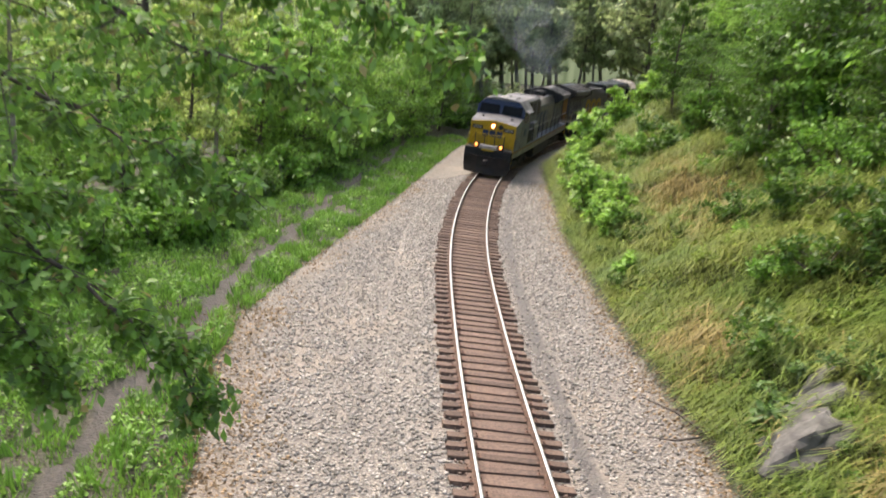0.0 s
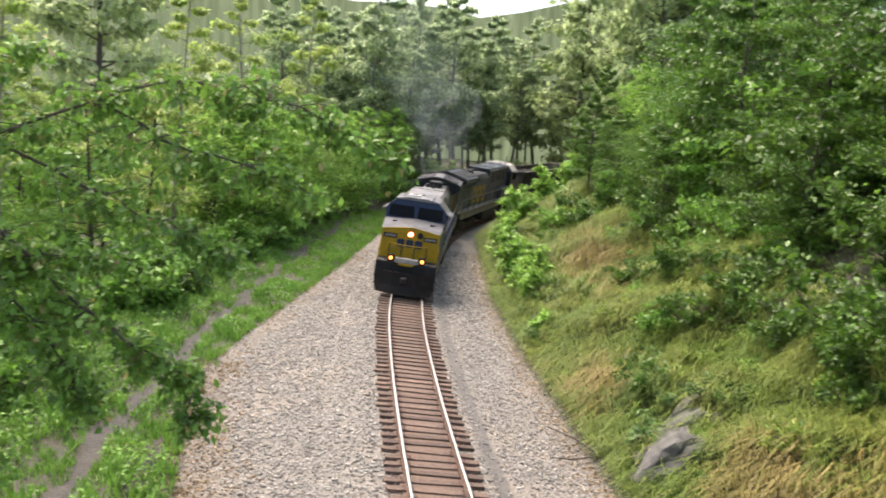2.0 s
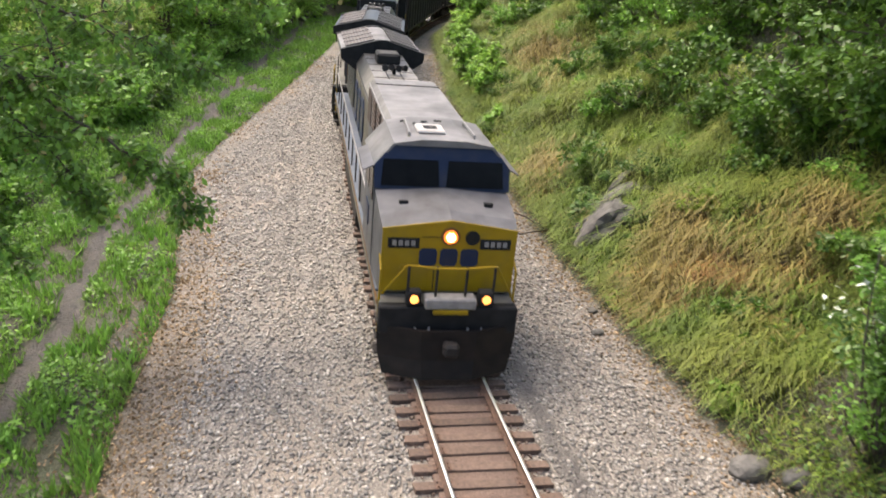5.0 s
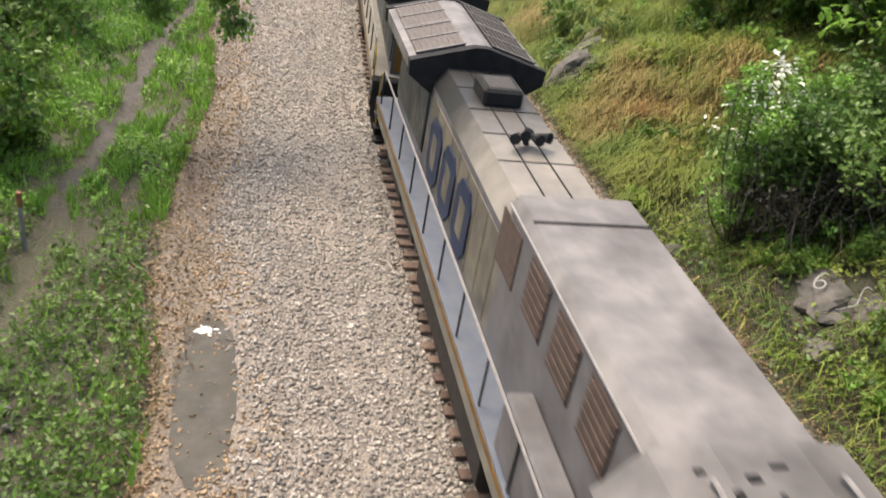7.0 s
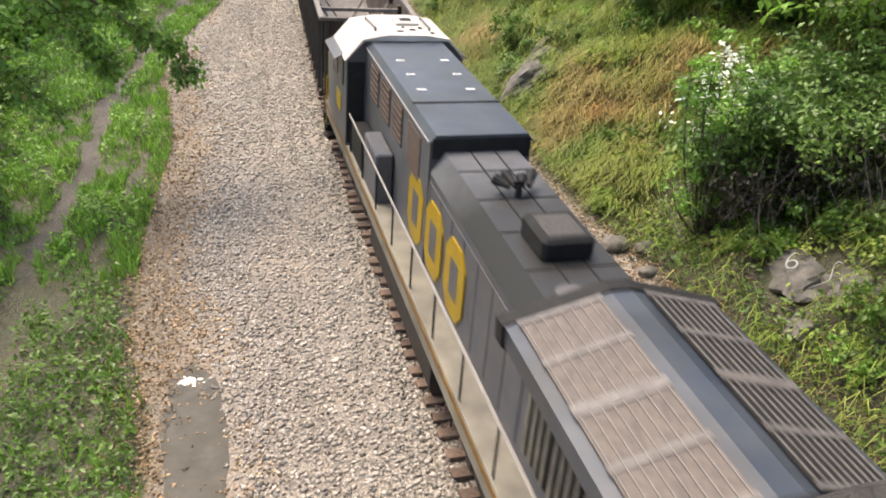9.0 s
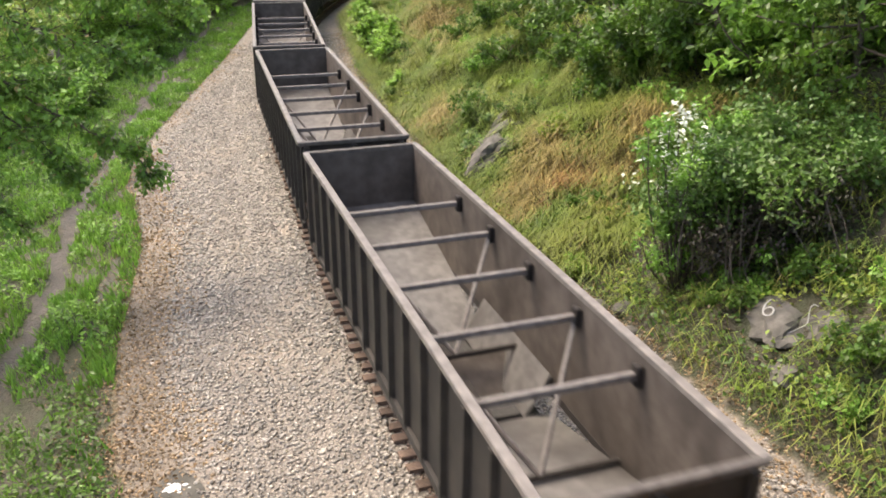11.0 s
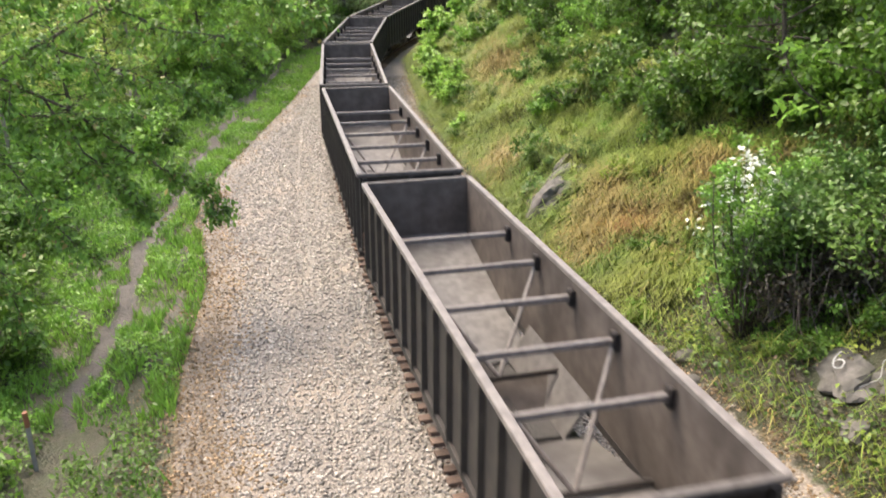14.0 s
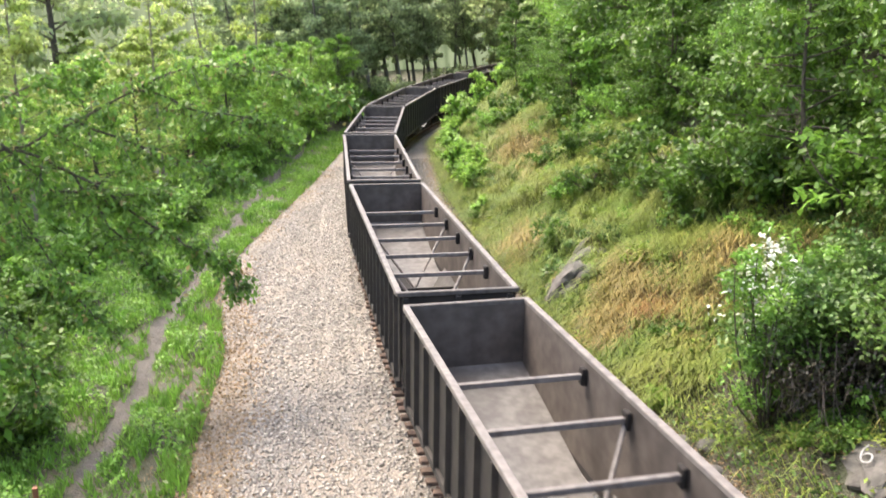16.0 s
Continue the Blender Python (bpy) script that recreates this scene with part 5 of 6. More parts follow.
def far_woods():
    """An added sheet behind everything, glowing to stand in for misty light between trunks."""
    m = bpy.data.materials.new("backdrop_mist_glow")
    m.use_nodes = True
    nt = m.node_tree
    nt.nodes.remove(nt.nodes["Principled BSDF"])
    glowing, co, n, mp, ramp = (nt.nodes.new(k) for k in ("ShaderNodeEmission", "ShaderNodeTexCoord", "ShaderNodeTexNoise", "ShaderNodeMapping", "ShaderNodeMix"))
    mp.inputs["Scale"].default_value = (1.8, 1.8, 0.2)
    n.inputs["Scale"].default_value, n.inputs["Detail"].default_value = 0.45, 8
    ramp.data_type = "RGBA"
    # Emission colours carry the haze and dim trunk streaks; no lamp is here.
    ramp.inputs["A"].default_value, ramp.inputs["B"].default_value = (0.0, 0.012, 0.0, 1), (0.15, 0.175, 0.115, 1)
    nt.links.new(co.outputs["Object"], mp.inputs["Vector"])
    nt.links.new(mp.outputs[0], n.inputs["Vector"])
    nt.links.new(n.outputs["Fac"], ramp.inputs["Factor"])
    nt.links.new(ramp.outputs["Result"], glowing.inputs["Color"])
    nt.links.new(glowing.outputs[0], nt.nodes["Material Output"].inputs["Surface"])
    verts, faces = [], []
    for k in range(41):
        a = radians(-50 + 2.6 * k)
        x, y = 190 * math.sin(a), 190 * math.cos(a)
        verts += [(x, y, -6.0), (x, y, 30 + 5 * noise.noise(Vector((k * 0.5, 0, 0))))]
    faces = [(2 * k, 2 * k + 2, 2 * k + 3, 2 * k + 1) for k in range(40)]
    tagged(link("backdrop", arrays("backdrop", verts, faces, m)), "added backdrop sheet glowing in the colours of misty distant woods", "hillside", kind="structure")


far_woods()


def overhanging_tree():
    """The tree beside the path whose drooping limb hangs over the verge."""
    T = thing("overhanging_tree", "broadleaf tree with a long drooping leafy limb over the verge", "tree")

    def dirs(az, el, far):
        a, e = radians(az), radians(el)
        return Vector((far * math.sin(a) * math.cos(e), far * math.cos(a) * math.cos(e), 10.5 + far * math.sin(e)))

    foot = Vector((-15.0, 25.0, float(height(-15.0, 25.0)) - 0.3))
    fork = Vector((-14.2, 24.8, 5.0))
    bm = bmesh.new()
    tube(bm, [foot, foot.lerp(fork, 0.5) + Vector((0.15, 0, 0)), fork, Vector((-14.0, 25.2, 8.5)), Vector((-13.2, 25.6, 12.5))], [0.34, 0.28, 0.24, 0.16, 0.05], 9)
    limbs = [
        [fork, dirs(-27.7, -7.6, 25.5), dirs(-21.6, -6.3, 26), dirs(-17.3, -5.1, 26), dirs(-13.4, -3.5, 26), dirs(-10.2, -2.3, 26), dirs(-7.1, -2.5, 26), dirs(-3.6, -3.6, 26), dirs(-0.4, -5.1, 26)],
        [dirs(-13.4, -3.5, 26), dirs(-10.5, -4.8, 26), dirs(-7.1, -5.7, 26), dirs(-3.9, -7.1, 26)],
        [dirs(-21.6, -6.3, 26), dirs(-18.1, -7.9, 26), dirs(-14.3, -11.3, 26), dirs(-11.8, -13.5, 26), dirs(-10.3, -14.8, 26), dirs(-8.7, -16.9, 26)],
        [dirs(-18.1, -7.9, 26), dirs(-16.1, -11.8, 26), dirs(-14.4, -14.6, 26), dirs(-13.2, -16.2, 26)],
        [dirs(-27.7, -7.6, 25.5), dirs(-21.8, -7.4, 26), dirs(-20.7, -11.7, 26), dirs(-19.1, -15.6, 26), dirs(-17.2, -18.4, 26)],
        [dirs(-27.7, -7.6, 25.5), dirs(-23.0, -4.0, 26), dirs(-19.1, -2.7, 26), dirs(-15.8, -1.6, 26)],
        [dirs(-17.3, -5.1, 26), dirs(-13.6, -7.0, 26), dirs(-10.3, -8.5, 26), dirs(-7.6, -9.9, 26)],
        [fork, dirs(-26.6, -9.4, 25.5), dirs(-24.6, -13.8, 26), dirs(-22.6, -18.4, 26), dirs(-22.0, -22.0, 26)],
        [dirs(-21.6, -6.3, 26), dirs(-19.0, -9.2, 26), dirs(-16.5, -9.9, 26), dirs(-13.1, -10.2, 26)],
    ]
    pts = []
    for n, limb in enumerate(limbs):
        fine = []
        for a, b in zip(limb, limb[1:]):
            fine += [a.lerp(b, k / 3) + Vector((rng.normal(0, 0.06), rng.normal(0, 0.06), rng.normal(0, 0.06))) for k in range(3)]
        fine.append(limb[-1])
        m = len(fine)
        tube(bm, fine, [(0.045 if n in (0, 2) else 0.03) * (1 - 0.9 * i / (m - 1)) + 0.008 for i in range(m)], 6)
        for i in range(2, m):
            u = i / (m - 1)
            for twig in range(6):
                a = rng.uniform(0, 6.28)
                reach = rng.uniform(0.35, 1.35) * (1.15 - 0.75 * u)
                tip = fine[i] + Vector((math.cos(a) * reach, math.sin(a) * reach, rng.uniform(-1.0, 0.4) * reach))
                tube(bm, [fine[i], fine[i].lerp(tip, 0.5) + Vector((0, 0, 0.06)), tip], [0.014, 0.010, 0.005], 4)
                k = int(rng.integers(12, 30))
                w = 0.25 + 0.8 * rng.random((k, 1))
                line = np.array(fine[i])[None] * (1 - w) + np.array(tip)[None] * w
                pts.append(line + rng.normal(0, 0.14, (k, 3)))
    part("trunk", bm, BARK, T, "dark trunk and drooping limbs", True)
    pts = np.concatenate(pts)
    cut = rng.random(len(pts)) < 0.035
    link("crown", leaves_mesh("crown", pts[~cut], 0.115 * rng.uniform(0.6, 1.3, int((~cut).sum())), LEAF_BRANCH, 0.6), T)
    tagged(link("turned_leaves", leaves_mesh("turned_leaves", pts[cut], 0.13 * rng.uniform(0.6, 1.2, int(cut.sum())), GRASS_DRY, 0.6), T), "a few yellow-brown leaves")


overhanging_tree()


# ---- bushes on the cutting and along the woods ----
def bushes():
    low = bush("leafy green shrub on the cutting slope", 1.5, 1.9, LEAF_MID, 1700, 0.125, 12)
    dark = bush("dense dark green bush on the cutting slope", 1.8, 2.2, LEAF_DEEP, 2200, 0.14, 13)
    lightb = bush("bright green sapling bush beside the track", 1.1, 2.2, LEAF_LIGHT, 1700, 0.15, 9)
    grey = bush("grey-green creeping shrub by the rock", 1.2, 1.0, LEAF_GREY, 2000, 0.13, 9)
    yellow = bush("small yellow-green bush at the foot of the slope", 0.8, 0.9, LEAF_LIGHT, 900, 0.13, 7)
    plant(lightb, [(6.9, 58, 1.0), (6.5, 53.5, 1.1), (6.5, 49.6, 1.0), (6.6, 47.2, 0.9), (7.2, 63, 1.2), (8.6, 68, 1.4), (11.5, 74, 1.5), (15, 80, 1.8), (7.4, 51, 0.9)])
    plant(yellow, [(6.3, 42.3, 1.1), (6.9, 25.6, 0.5), (7.7, 20.5, 0.6), (6.5, 36.8, 0.6)])
    plant(grey, [(7.9, 30.6, 0.8), (8.8, 31.8, 0.7), (7.4, 26.3, 0.5)])
    plant(dark, [(12.6, 45, 0.9), (13.0, 53.5, 1.2), (11.4, 57, 1.2), (11.0, 40.5, 0.85), (15.5, 33, 1.2), (17.0, 27, 1.3), (14.8, 25, 1.1), (11.6, 28.6, 1.0), (12.8, 27.4, 1.2), (13.8, 25.6, 1.1), (12.9, 30.2, 1.2), (14.6, 23.2, 1.1), (9.9, 42.2, 0.7), (12.3, 36.0, 1.0), (12.0, 32.6, 0.8)])
    creeper = bush("low creeping dark green shrub on the slope", 1.0, 0.7, LEAF_MID, 1500, 0.085, 12)
    spots = []
    for k in range(40):
        y = rng.uniform(7, 62)
        spots.append((float(foot_right(y)) + rng.uniform(1.2, 7.5), y, rng.uniform(0.5, 1.2)))
    spots += [(9.9, 15.6, 0.6), (10.4, 16.0, 0.8), (11.6, 14.4, 0.8), (11.2, 15.7, 0.9), (9.6, 13.6, 0.6), (10.9, 12.4, 0.8), (9.9, 11.8, 0.6), (11.8, 11.2, 0.9), (11.0, 10.4, 0.7), (12.6, 9.8, 0.9), (9.2, 14.9, 0.5), (12.0, 13.0, 0.9), (7.3, 29.9, 0.5), (8.6, 29.3, 0.6), (8.2, 27.6, 0.5), (9.6, 16.6, 0.6)]
    spots = [p for p in spots if math.hypot(p[0] - 9.8, p[1] - 14.1) > 1.5]
    plant(creeper, spots[::2])
    creeper_dark = bush("low deep green bramble on the slope", 1.0, 0.8, LEAF_DEEP, 1500, 0.085, 12)
    plant(creeper_dark, spots[1::2])
    mats = (bush("trailing vine with bright yellow-green leaves on the slope", 1.3, 0.55, LEAF_LIME, 1800, 0.09, 14, name="vine"),
            bush("trailing vine with mid-green leaves on the slope", 1.4, 0.6, CREEPER, 2000, 0.09, 14, name="vine"),
            bush("blue-green leafy creeper clump on the slope", 0.9, 0.9, LEAF_GREY, 1500, 0.10, 10))
    beds = ([], [], [])
    for k in range(170):
        y = 20 + rng.random() ** 1.2 * 42
        r = rng.uniform(0.6, 7.5)
        x = float(foot_right(y)) + r
        if float(straw(x, y)) < 0.62 and math.hypot((x - 8.0) * 0.9, y - 29.9) > 1.3:
            beds[int(rng.choice(3, p=[0.42, 0.42, 0.16]))].append((x, y, rng.uniform(0.4, 0.95)))
    beds[2].extend([(7.0, 30.4, 0.8), (7.6, 31.4, 0.9), (8.2, 32.4, 0.8), (8.7, 28.9, 0.6), (9.3, 30.2, 0.7)])
    for mat, places in zip(mats, beds):
        plant(mat, places)
    near = bush("large dense green bush over a core coloured as shade", 2.0, 2.2, CREEPER, 7000, 0.08, 24, lean=0.15, bare=0.85, low_tip=0.72)
    # Dark leaf core: the shade of the bush's hollow, put in as colour.
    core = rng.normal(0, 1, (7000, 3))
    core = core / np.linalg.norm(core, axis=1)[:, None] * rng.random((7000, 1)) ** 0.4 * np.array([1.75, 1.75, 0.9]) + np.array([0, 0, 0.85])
    tagged(link("tangle", leaves_mesh("tangle", core, rng.uniform(0.04, 0.08, 7000), HOLLOW_SHADE, 0.6), near), "near-black leaves that paint the shade inside the bush")
    vines = bmesh.new()
    for k in range(40):
        a, h = rng.uniform(0, 6.28), rng.uniform(0.8, 1.8)
        p = Vector((1.5 * math.cos(a), 1.5 * math.sin(a), h))
        tube(vines, bent(p, (p.x * 1.1 + rng.normal(0, 0.3), p.y * 1.1 + rng.normal(0, 0.3), 0.0), 0.15, 4), [0.012] * 5, 4)
    part("hanging_vines", vines, DEAD_WOOD, near, "thin dead hanging vines")
    plant(near, [(10.6, 17.4, 1.0), (11.8, 16.9, 1.05), (12.4, 18.4, 1.1)])
    # Undergrowth whose pale leaf colour stands in for distance haze.
    haze = bush("grey-green undergrowth far behind the curve, paled for haze", 3.2, 4.6, LEAF_HAZE_PALE, 2200, 0.26, 12)
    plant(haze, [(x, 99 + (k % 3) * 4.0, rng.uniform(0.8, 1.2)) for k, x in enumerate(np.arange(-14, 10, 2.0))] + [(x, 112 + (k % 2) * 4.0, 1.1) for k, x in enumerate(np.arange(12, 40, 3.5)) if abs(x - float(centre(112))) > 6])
    shrubs = []
    for k in range(95):
        y = rng.uniform(14, 95)
        r = rng.uniform(6.0, 17) if y < 60 else rng.uniform(2.0, 15)
        shrubs.append((float(foot_right(y)) + r, y, rng.uniform(0.55, 1.2) * (0.6 if r < 7.5 else (1.0 if r < 10 else 1.6))))
    for k in range(60):
        y = rng.uniform(14, 110)
        shrubs.append((float(edge_left(y)) - rng.uniform(5.6, 12), y, rng.uniform(0.6, 1.3)))
    plant(low, shrubs[::2])
    extra = bush("mixed green undergrowth bush among the trees", 1.7, 1.7, LEAF_DEEP, 2000, 0.115, 12)
    plant(extra, shrubs[1::2])
    flower = bush("tall shrub with pale silvery leaf tips beside the track", 1.25, 4.6, LEAF_MID, 6500, 0.07, 18, lean=0.0)
    plant(flower, [(9.4, 17.9, 1.0)])
    tips = []
    for k in range(46):
        mid = np.array([rng.normal(0.1, 0.42), rng.normal(0, 0.4), rng.uniform(2.3, 4.9)])
        tips.append(mid + rng.normal(0, 0.13, (int(rng.integers(4, 12)), 3)))
    tips = np.concatenate(tips)
    tagged(link("silver_foliage", leaves_mesh("silver_foliage", tips, rng.uniform(0.06, 0.11, len(tips)), SILVER, 0.1), flower), "silvery white leaf undersides", kind="stuff")
    sap = bush("thin young yellow-green sapling on the slope", 0.8, 3.2, LEAF_YELLOW, 900, 0.085, 6, name="sapling", lean=0.0)
    plant(sap, [(14.6, 20.0, 1.2)])


bushes()


def ground_cover():
    """Grass blades and low weeds, as one sheet of plants for each kind."""
    def blades(name, label, x, y, tall, mat):
        n = len(x)
        z = height(x, y) - 0.02
        tall = tall * (0.55 + 0.5 * np.clip(wobble(x, y, 1.6, 4.0) + 0.6, 0, 1.4))
        a = rng.uniform(0, 6.28, n)
        w = tall * 0.07 + 0.012
        lean = rng.normal(0, 0.35, (n, 2)) * tall[:, None]
        p = np.stack([x, y, z], 1)
        s = np.stack([np.cos(a) * w, np.sin(a) * w, 0 * a], 1)
        top = p + np.concatenate([lean, tall[:, None]], 1)
        v = np.stack([p - s, p + s, top], 1).reshape(-1, 3)
        ob = link(name, arrays(name, v, np.arange(3 * n).reshape(-1, 3), mat))
        tagged(ob, label, "grass", kind="stuff")

    n = 90000
    y = 7 + rng.random(n) ** 1.3 * 80
    x = edge_left(y) - 0.1 - rng.random(n) ** 1.2 * 8.0
    keep = (np.abs(x - path_x(y)) > 0.27 + 0.14 * np.sin(y * 2.1) * np.sin(y * 0.7)) & (wobble(x, y, 0.9) > -1.0) & (wobble(x, y, 2.3, 1.0) > -0.75)
    keep &= ~((np.abs(x - path_x(y) - 1.7) < 0.10 + 0.12 * np.sin(y * 1.3)) & (y < 36))
    keep &= (y > 19) | (rng.random(n) < 0.1)
    x, y = x[keep], y[keep]
    blades("grass", "fresh green grass between path and ballast", x, y, rng.uniform(0.12, 0.42, len(x)), GRASS)
    def drape(name, label, x, y, tall, mat):
        """Long blades that hang down the slope, each bent once."""
        n = len(x)
        p = np.stack([x, y, height(x, y) - 0.02], 1)
        a = np.pi + rng.normal(0, 0.75, n)
        way = np.stack([np.cos(a), np.sin(a), 0 * a], 1)
        side = np.stack([-np.sin(a), np.cos(a), 0 * a], 1) * (tall * 0.011 + 0.006)[:, None]
        t = tall[:, None]
        mid = p + way * t * 0.35 + np.array([0, 0, 0.62]) * t * rng.uniform(0.7, 1.2, (n, 1))
        tip = p + way * t * 0.95 + np.array([0, 0, 0.30]) * t * rng.uniform(0.2, 1.4, (n, 1))
        v = np.stack([p - side, p + side, mid + side, mid - side, tip], 1).reshape(-1, 3)
        f = (np.array([(0, 1, 2), (0, 2, 3), (3, 2, 4)])[None] + np.arange(n)[:, None, None] * 5).reshape(-1, 3)
        tagged(link(name, arrays(name, v, f, mat)), label, "grass", kind="stuff")

    n = 190000
    y = 6 + rng.random(n) ** 1.2 * 70
    x = foot_right(y) + 0.25 + rng.random(n) ** 1.05 * 9.5
    r = x - foot_right(y)
    keep = (rng.random(n) < np.where(y < 20, 0.14, 1.0) * np.clip((np.where(y < 38, 8.0, 10) - r) / 3, 0.05, 1)) & (np.hypot(x - 10.15, (y - 14.4) * 0.8) > 0.85) & (np.hypot((x - 7.7) * 0.8, y - 28.9) > 0.6)
    x, y = x[keep], y[keep]
    g = straw(x, y) + rng.normal(0, 0.16, len(x))
    dry = g > 0.60
    rust = (g > 0.68) & (y < 30) & (wobble(x, y, 1.3, 7.0) + rng.normal(0, 0.3, len(x)) > 0.45)
    dry &= ~rust
    rest = ~(dry | rust)
    drape("dry_grass", "straw-coloured dry grass hanging on the cutting slope", x[dry], y[dry], rng.uniform(0.35, 0.95, int(dry.sum())), GRASS_DRY)
    drape("rust_grass", "rusty orange dead grass on the cutting slope", x[rust], y[rust], rng.uniform(0.3, 0.8, int(rust.sum())), GRASS_RUST)
    drape("slope_grass", "yellow-green long grass on the cutting slope", x[rest], y[rest], rng.uniform(0.3, 0.9, int(rest.sum())), SLOPE_GRASS)

    def weeds(name, label, x, y, lift, size, mat):
        p = np.stack([x, y, height(x, y) + rng.random(len(x)) ** 1.5 * lift], 1)
        ob = link(name, leaves_mesh(name, p, size * rng.uniform(0.6, 1.4, len(x)), mat, 0.1))
        tagged(ob, label, "weeds", kind="stuff")

    n = 120000
    y = 5.5 + rng.random(n) ** 1.5 * 80
    x = foot_right(y) + 0.2 + rng.random(n) ** 0.9 * 15
    bare = (np.hypot(x - 10.15, y - 14.4) > 0.8) & (np.hypot((x - 7.7) * 0.8, y - 28.9) > 0.6)
    keep = (wobble(x, y, 0.55, 5.0) > np.where(y < 20, -0.75, 0.05)) & bare & (straw(x, y) < 0.55)
    weeds("slope_weeds", "low green creepers and weeds on the slope", x[keep], y[keep], 0.5, 0.075, CREEPER)
    n = 60000
    y = 12 + rng.random(n) * 55
    x = foot_right(y) + 0.4 + rng.random(n) * 8
    keep = (wobble(x, y, 0.7, 9.0) > np.where(y < 21, 0.5, 0.0)) & (straw(x, y) < 0.5)
    weeds("slope_light_weeds", "bright yellow-green weeds on the slope", x[keep], y[keep], 0.45, 0.075, LEAF_LIME)
    n = 90000
    y = 6 + rng.random(n) ** 1.6 * 64
    x = edge_left(y) - 0.3 - rng.random(n) * 9
    keep = ((np.abs(x - path_x(y)) > 0.36) | (y < 13)) & ((wobble(x, y, 0.8, 3.0) > np.where(y < 19, -0.8, 0.1)) | (x < path_x(y) - 1.5))
    near = y < 19
    keep &= ~near | (x > -11)
    weeds("verge_weeds", "leafy low weeds beside the muddy path", x[keep & ~near], y[keep & ~near], 0.35, 0.075, LEAF_MID)
    keep &= wobble(x, y, 1.1, 6.0) > -0.95
    weeds("dark_weeds", "sparse dark green weeds on brown soil", x[keep & near], y[keep & near], 0.5, 0.07, LEAF_DEEP)
    n = 17000
    y = 6 + rng.random(n) ** 1.3 * 33
    x = np.where(rng.random(n) < 0.6, edge_left(y) + rng.normal(0.15, 0.8, n), foot_right(y) + rng.normal(0.7, 1.0, n))
    keep = rng.random(n) < np.where((x > -3.3) & (x < -2.0) & (y < 14.8), 0.12, 1.0)
    p = np.stack([x, y, height(x, y) + 0.03], 1)[keep]
    ob = link("fallen_leaves", leaves_mesh("fallen_leaves", p, rng.uniform(0.03, 0.07, len(p)), LITTER, 0.0))
    tagged(ob, "scattered brown fallen leaves", "leaves", kind="stuff")


ground_cover()


# ---- rocks, stones and small things ----
def boulder(name, label, at, size, mat=None, turn=0.0, rough=0.22):
    bm = bmesh.new()
    bmesh.ops.create_icosphere(bm, subdivisions=3, radius=1.0)
    off = Vector(at)
    for v in bm.verts:
        k = 1 + rough * noise.noise(v.co * 1.3 + off) + rough * 0.5 * noise.noise(v.co * 3.1 + off)
        v.co = Vector((v.co.x * size[0] * k, v.co.y * size[1] * k, v.co.z * size[2] * k))
        v.co = Matrix.Rotation(turn, 3, "Z") @ v.co
    me = bpy.data.meshes.new(name)
    bm.to_mesh(me)
    bm.free()
    me.materials.append(mat or ROCK)
    ob = link(name, me)
    ob.location = off
    return tagged(ob, label, "rock")


def slab(x, y, along, up, thick, lean, lift=0.0):
    """A flat rock face lying on the slope."""
    ob = boulder("rock_outcrop", "bare grey rock face among creepers on the slope", (0, 0, 0), (up, along, thick), None, 0.0, 0.55)
    ob.matrix_world = Matrix.Translation((x, y, float(height(x, y)) + lift)) @ pose(0, 0, 0, 0, -lean, 0)
    return ob


for x, y, along, up, thick, lean in ((7.5, 29.1, 0.7, 1.1, 0.45, 42), (8.2, 30.2, 0.65, 1.2, 0.42, 38), (8.9, 31.4, 0.5, 0.9, 0.36, 38), (10.2, 14.5, 0.75, 0.6, 0.24, 34),
                                     (10.75, 13.5, 0.55, 0.5, 0.3, 34), (9.7, 13.3, 0.4, 0.35, 0.25, 20), (11.3, 12.4, 0.45, 0.5, 0.3, 34), (11.2, 14.6, 0.4, 0.4, 0.22, 40)):
    slab(x, y, along, up, thick, lean, 0.1 if y > 20 else -0.12)
for x, y, s in ((7.4, 18.6, 0.42), (6.4, 16.6, 0.35), (8.0, 18.0, 0.3), (6.0, 24.4, 0.16), (6.2, 25.6, 0.14), (7.8, 17.2, 0.25), (-6.3, 12.0, 0.2), (-6.0, 11.6, 0.12)):
    boulder("stone", "weathered brown stone beside the track", (x, y, float(height(x, y)) + s * 0.25), (s, s * 0.8, s * 0.6))


def painted_mark():
    """A white six and a curl painted on the rock."""
    curve = bpy.data.curves.new("painted_six", "FONT")
    curve.body = "6"
    curve.size = 0.72
    curve.extrude = 0.01
    curve.offset = -0.016
    curve.materials.append(OLD_WHITE)
    ob = tagged(new("painted_six", curve), "white painted number six on the rock", "graffiti")
    face = Vector((-0.55, -0.12, 0.82)).normalized()
    right = Vector((0.82, -0.5, 0.0))
    right = (right - face * right.dot(face)).normalized()
    up = face.cross(right)
    m = Matrix((right, up, face)).transposed().to_4x4()
    m.translation = Vector((10.1, 14.7, float(height(10.1, 14.7)))) + face * 0.27 - right * 0.2 - up * 0.2
    ob.matrix_world = m
    loop = []
    for k in range(13):
        u = k / 12
        x, y = 9.85 + 0.75 * u, 13.95 - 0.1 * u + 0.13 * math.sin(u * 9)
        loop.append((x, y, float(height(x, y)) + 0.25))
    tagged(part("painted_curl", rods([loop], 0.013), OLD_WHITE, None), "white painted curl on the rock", "graffiti")


painted_mark()


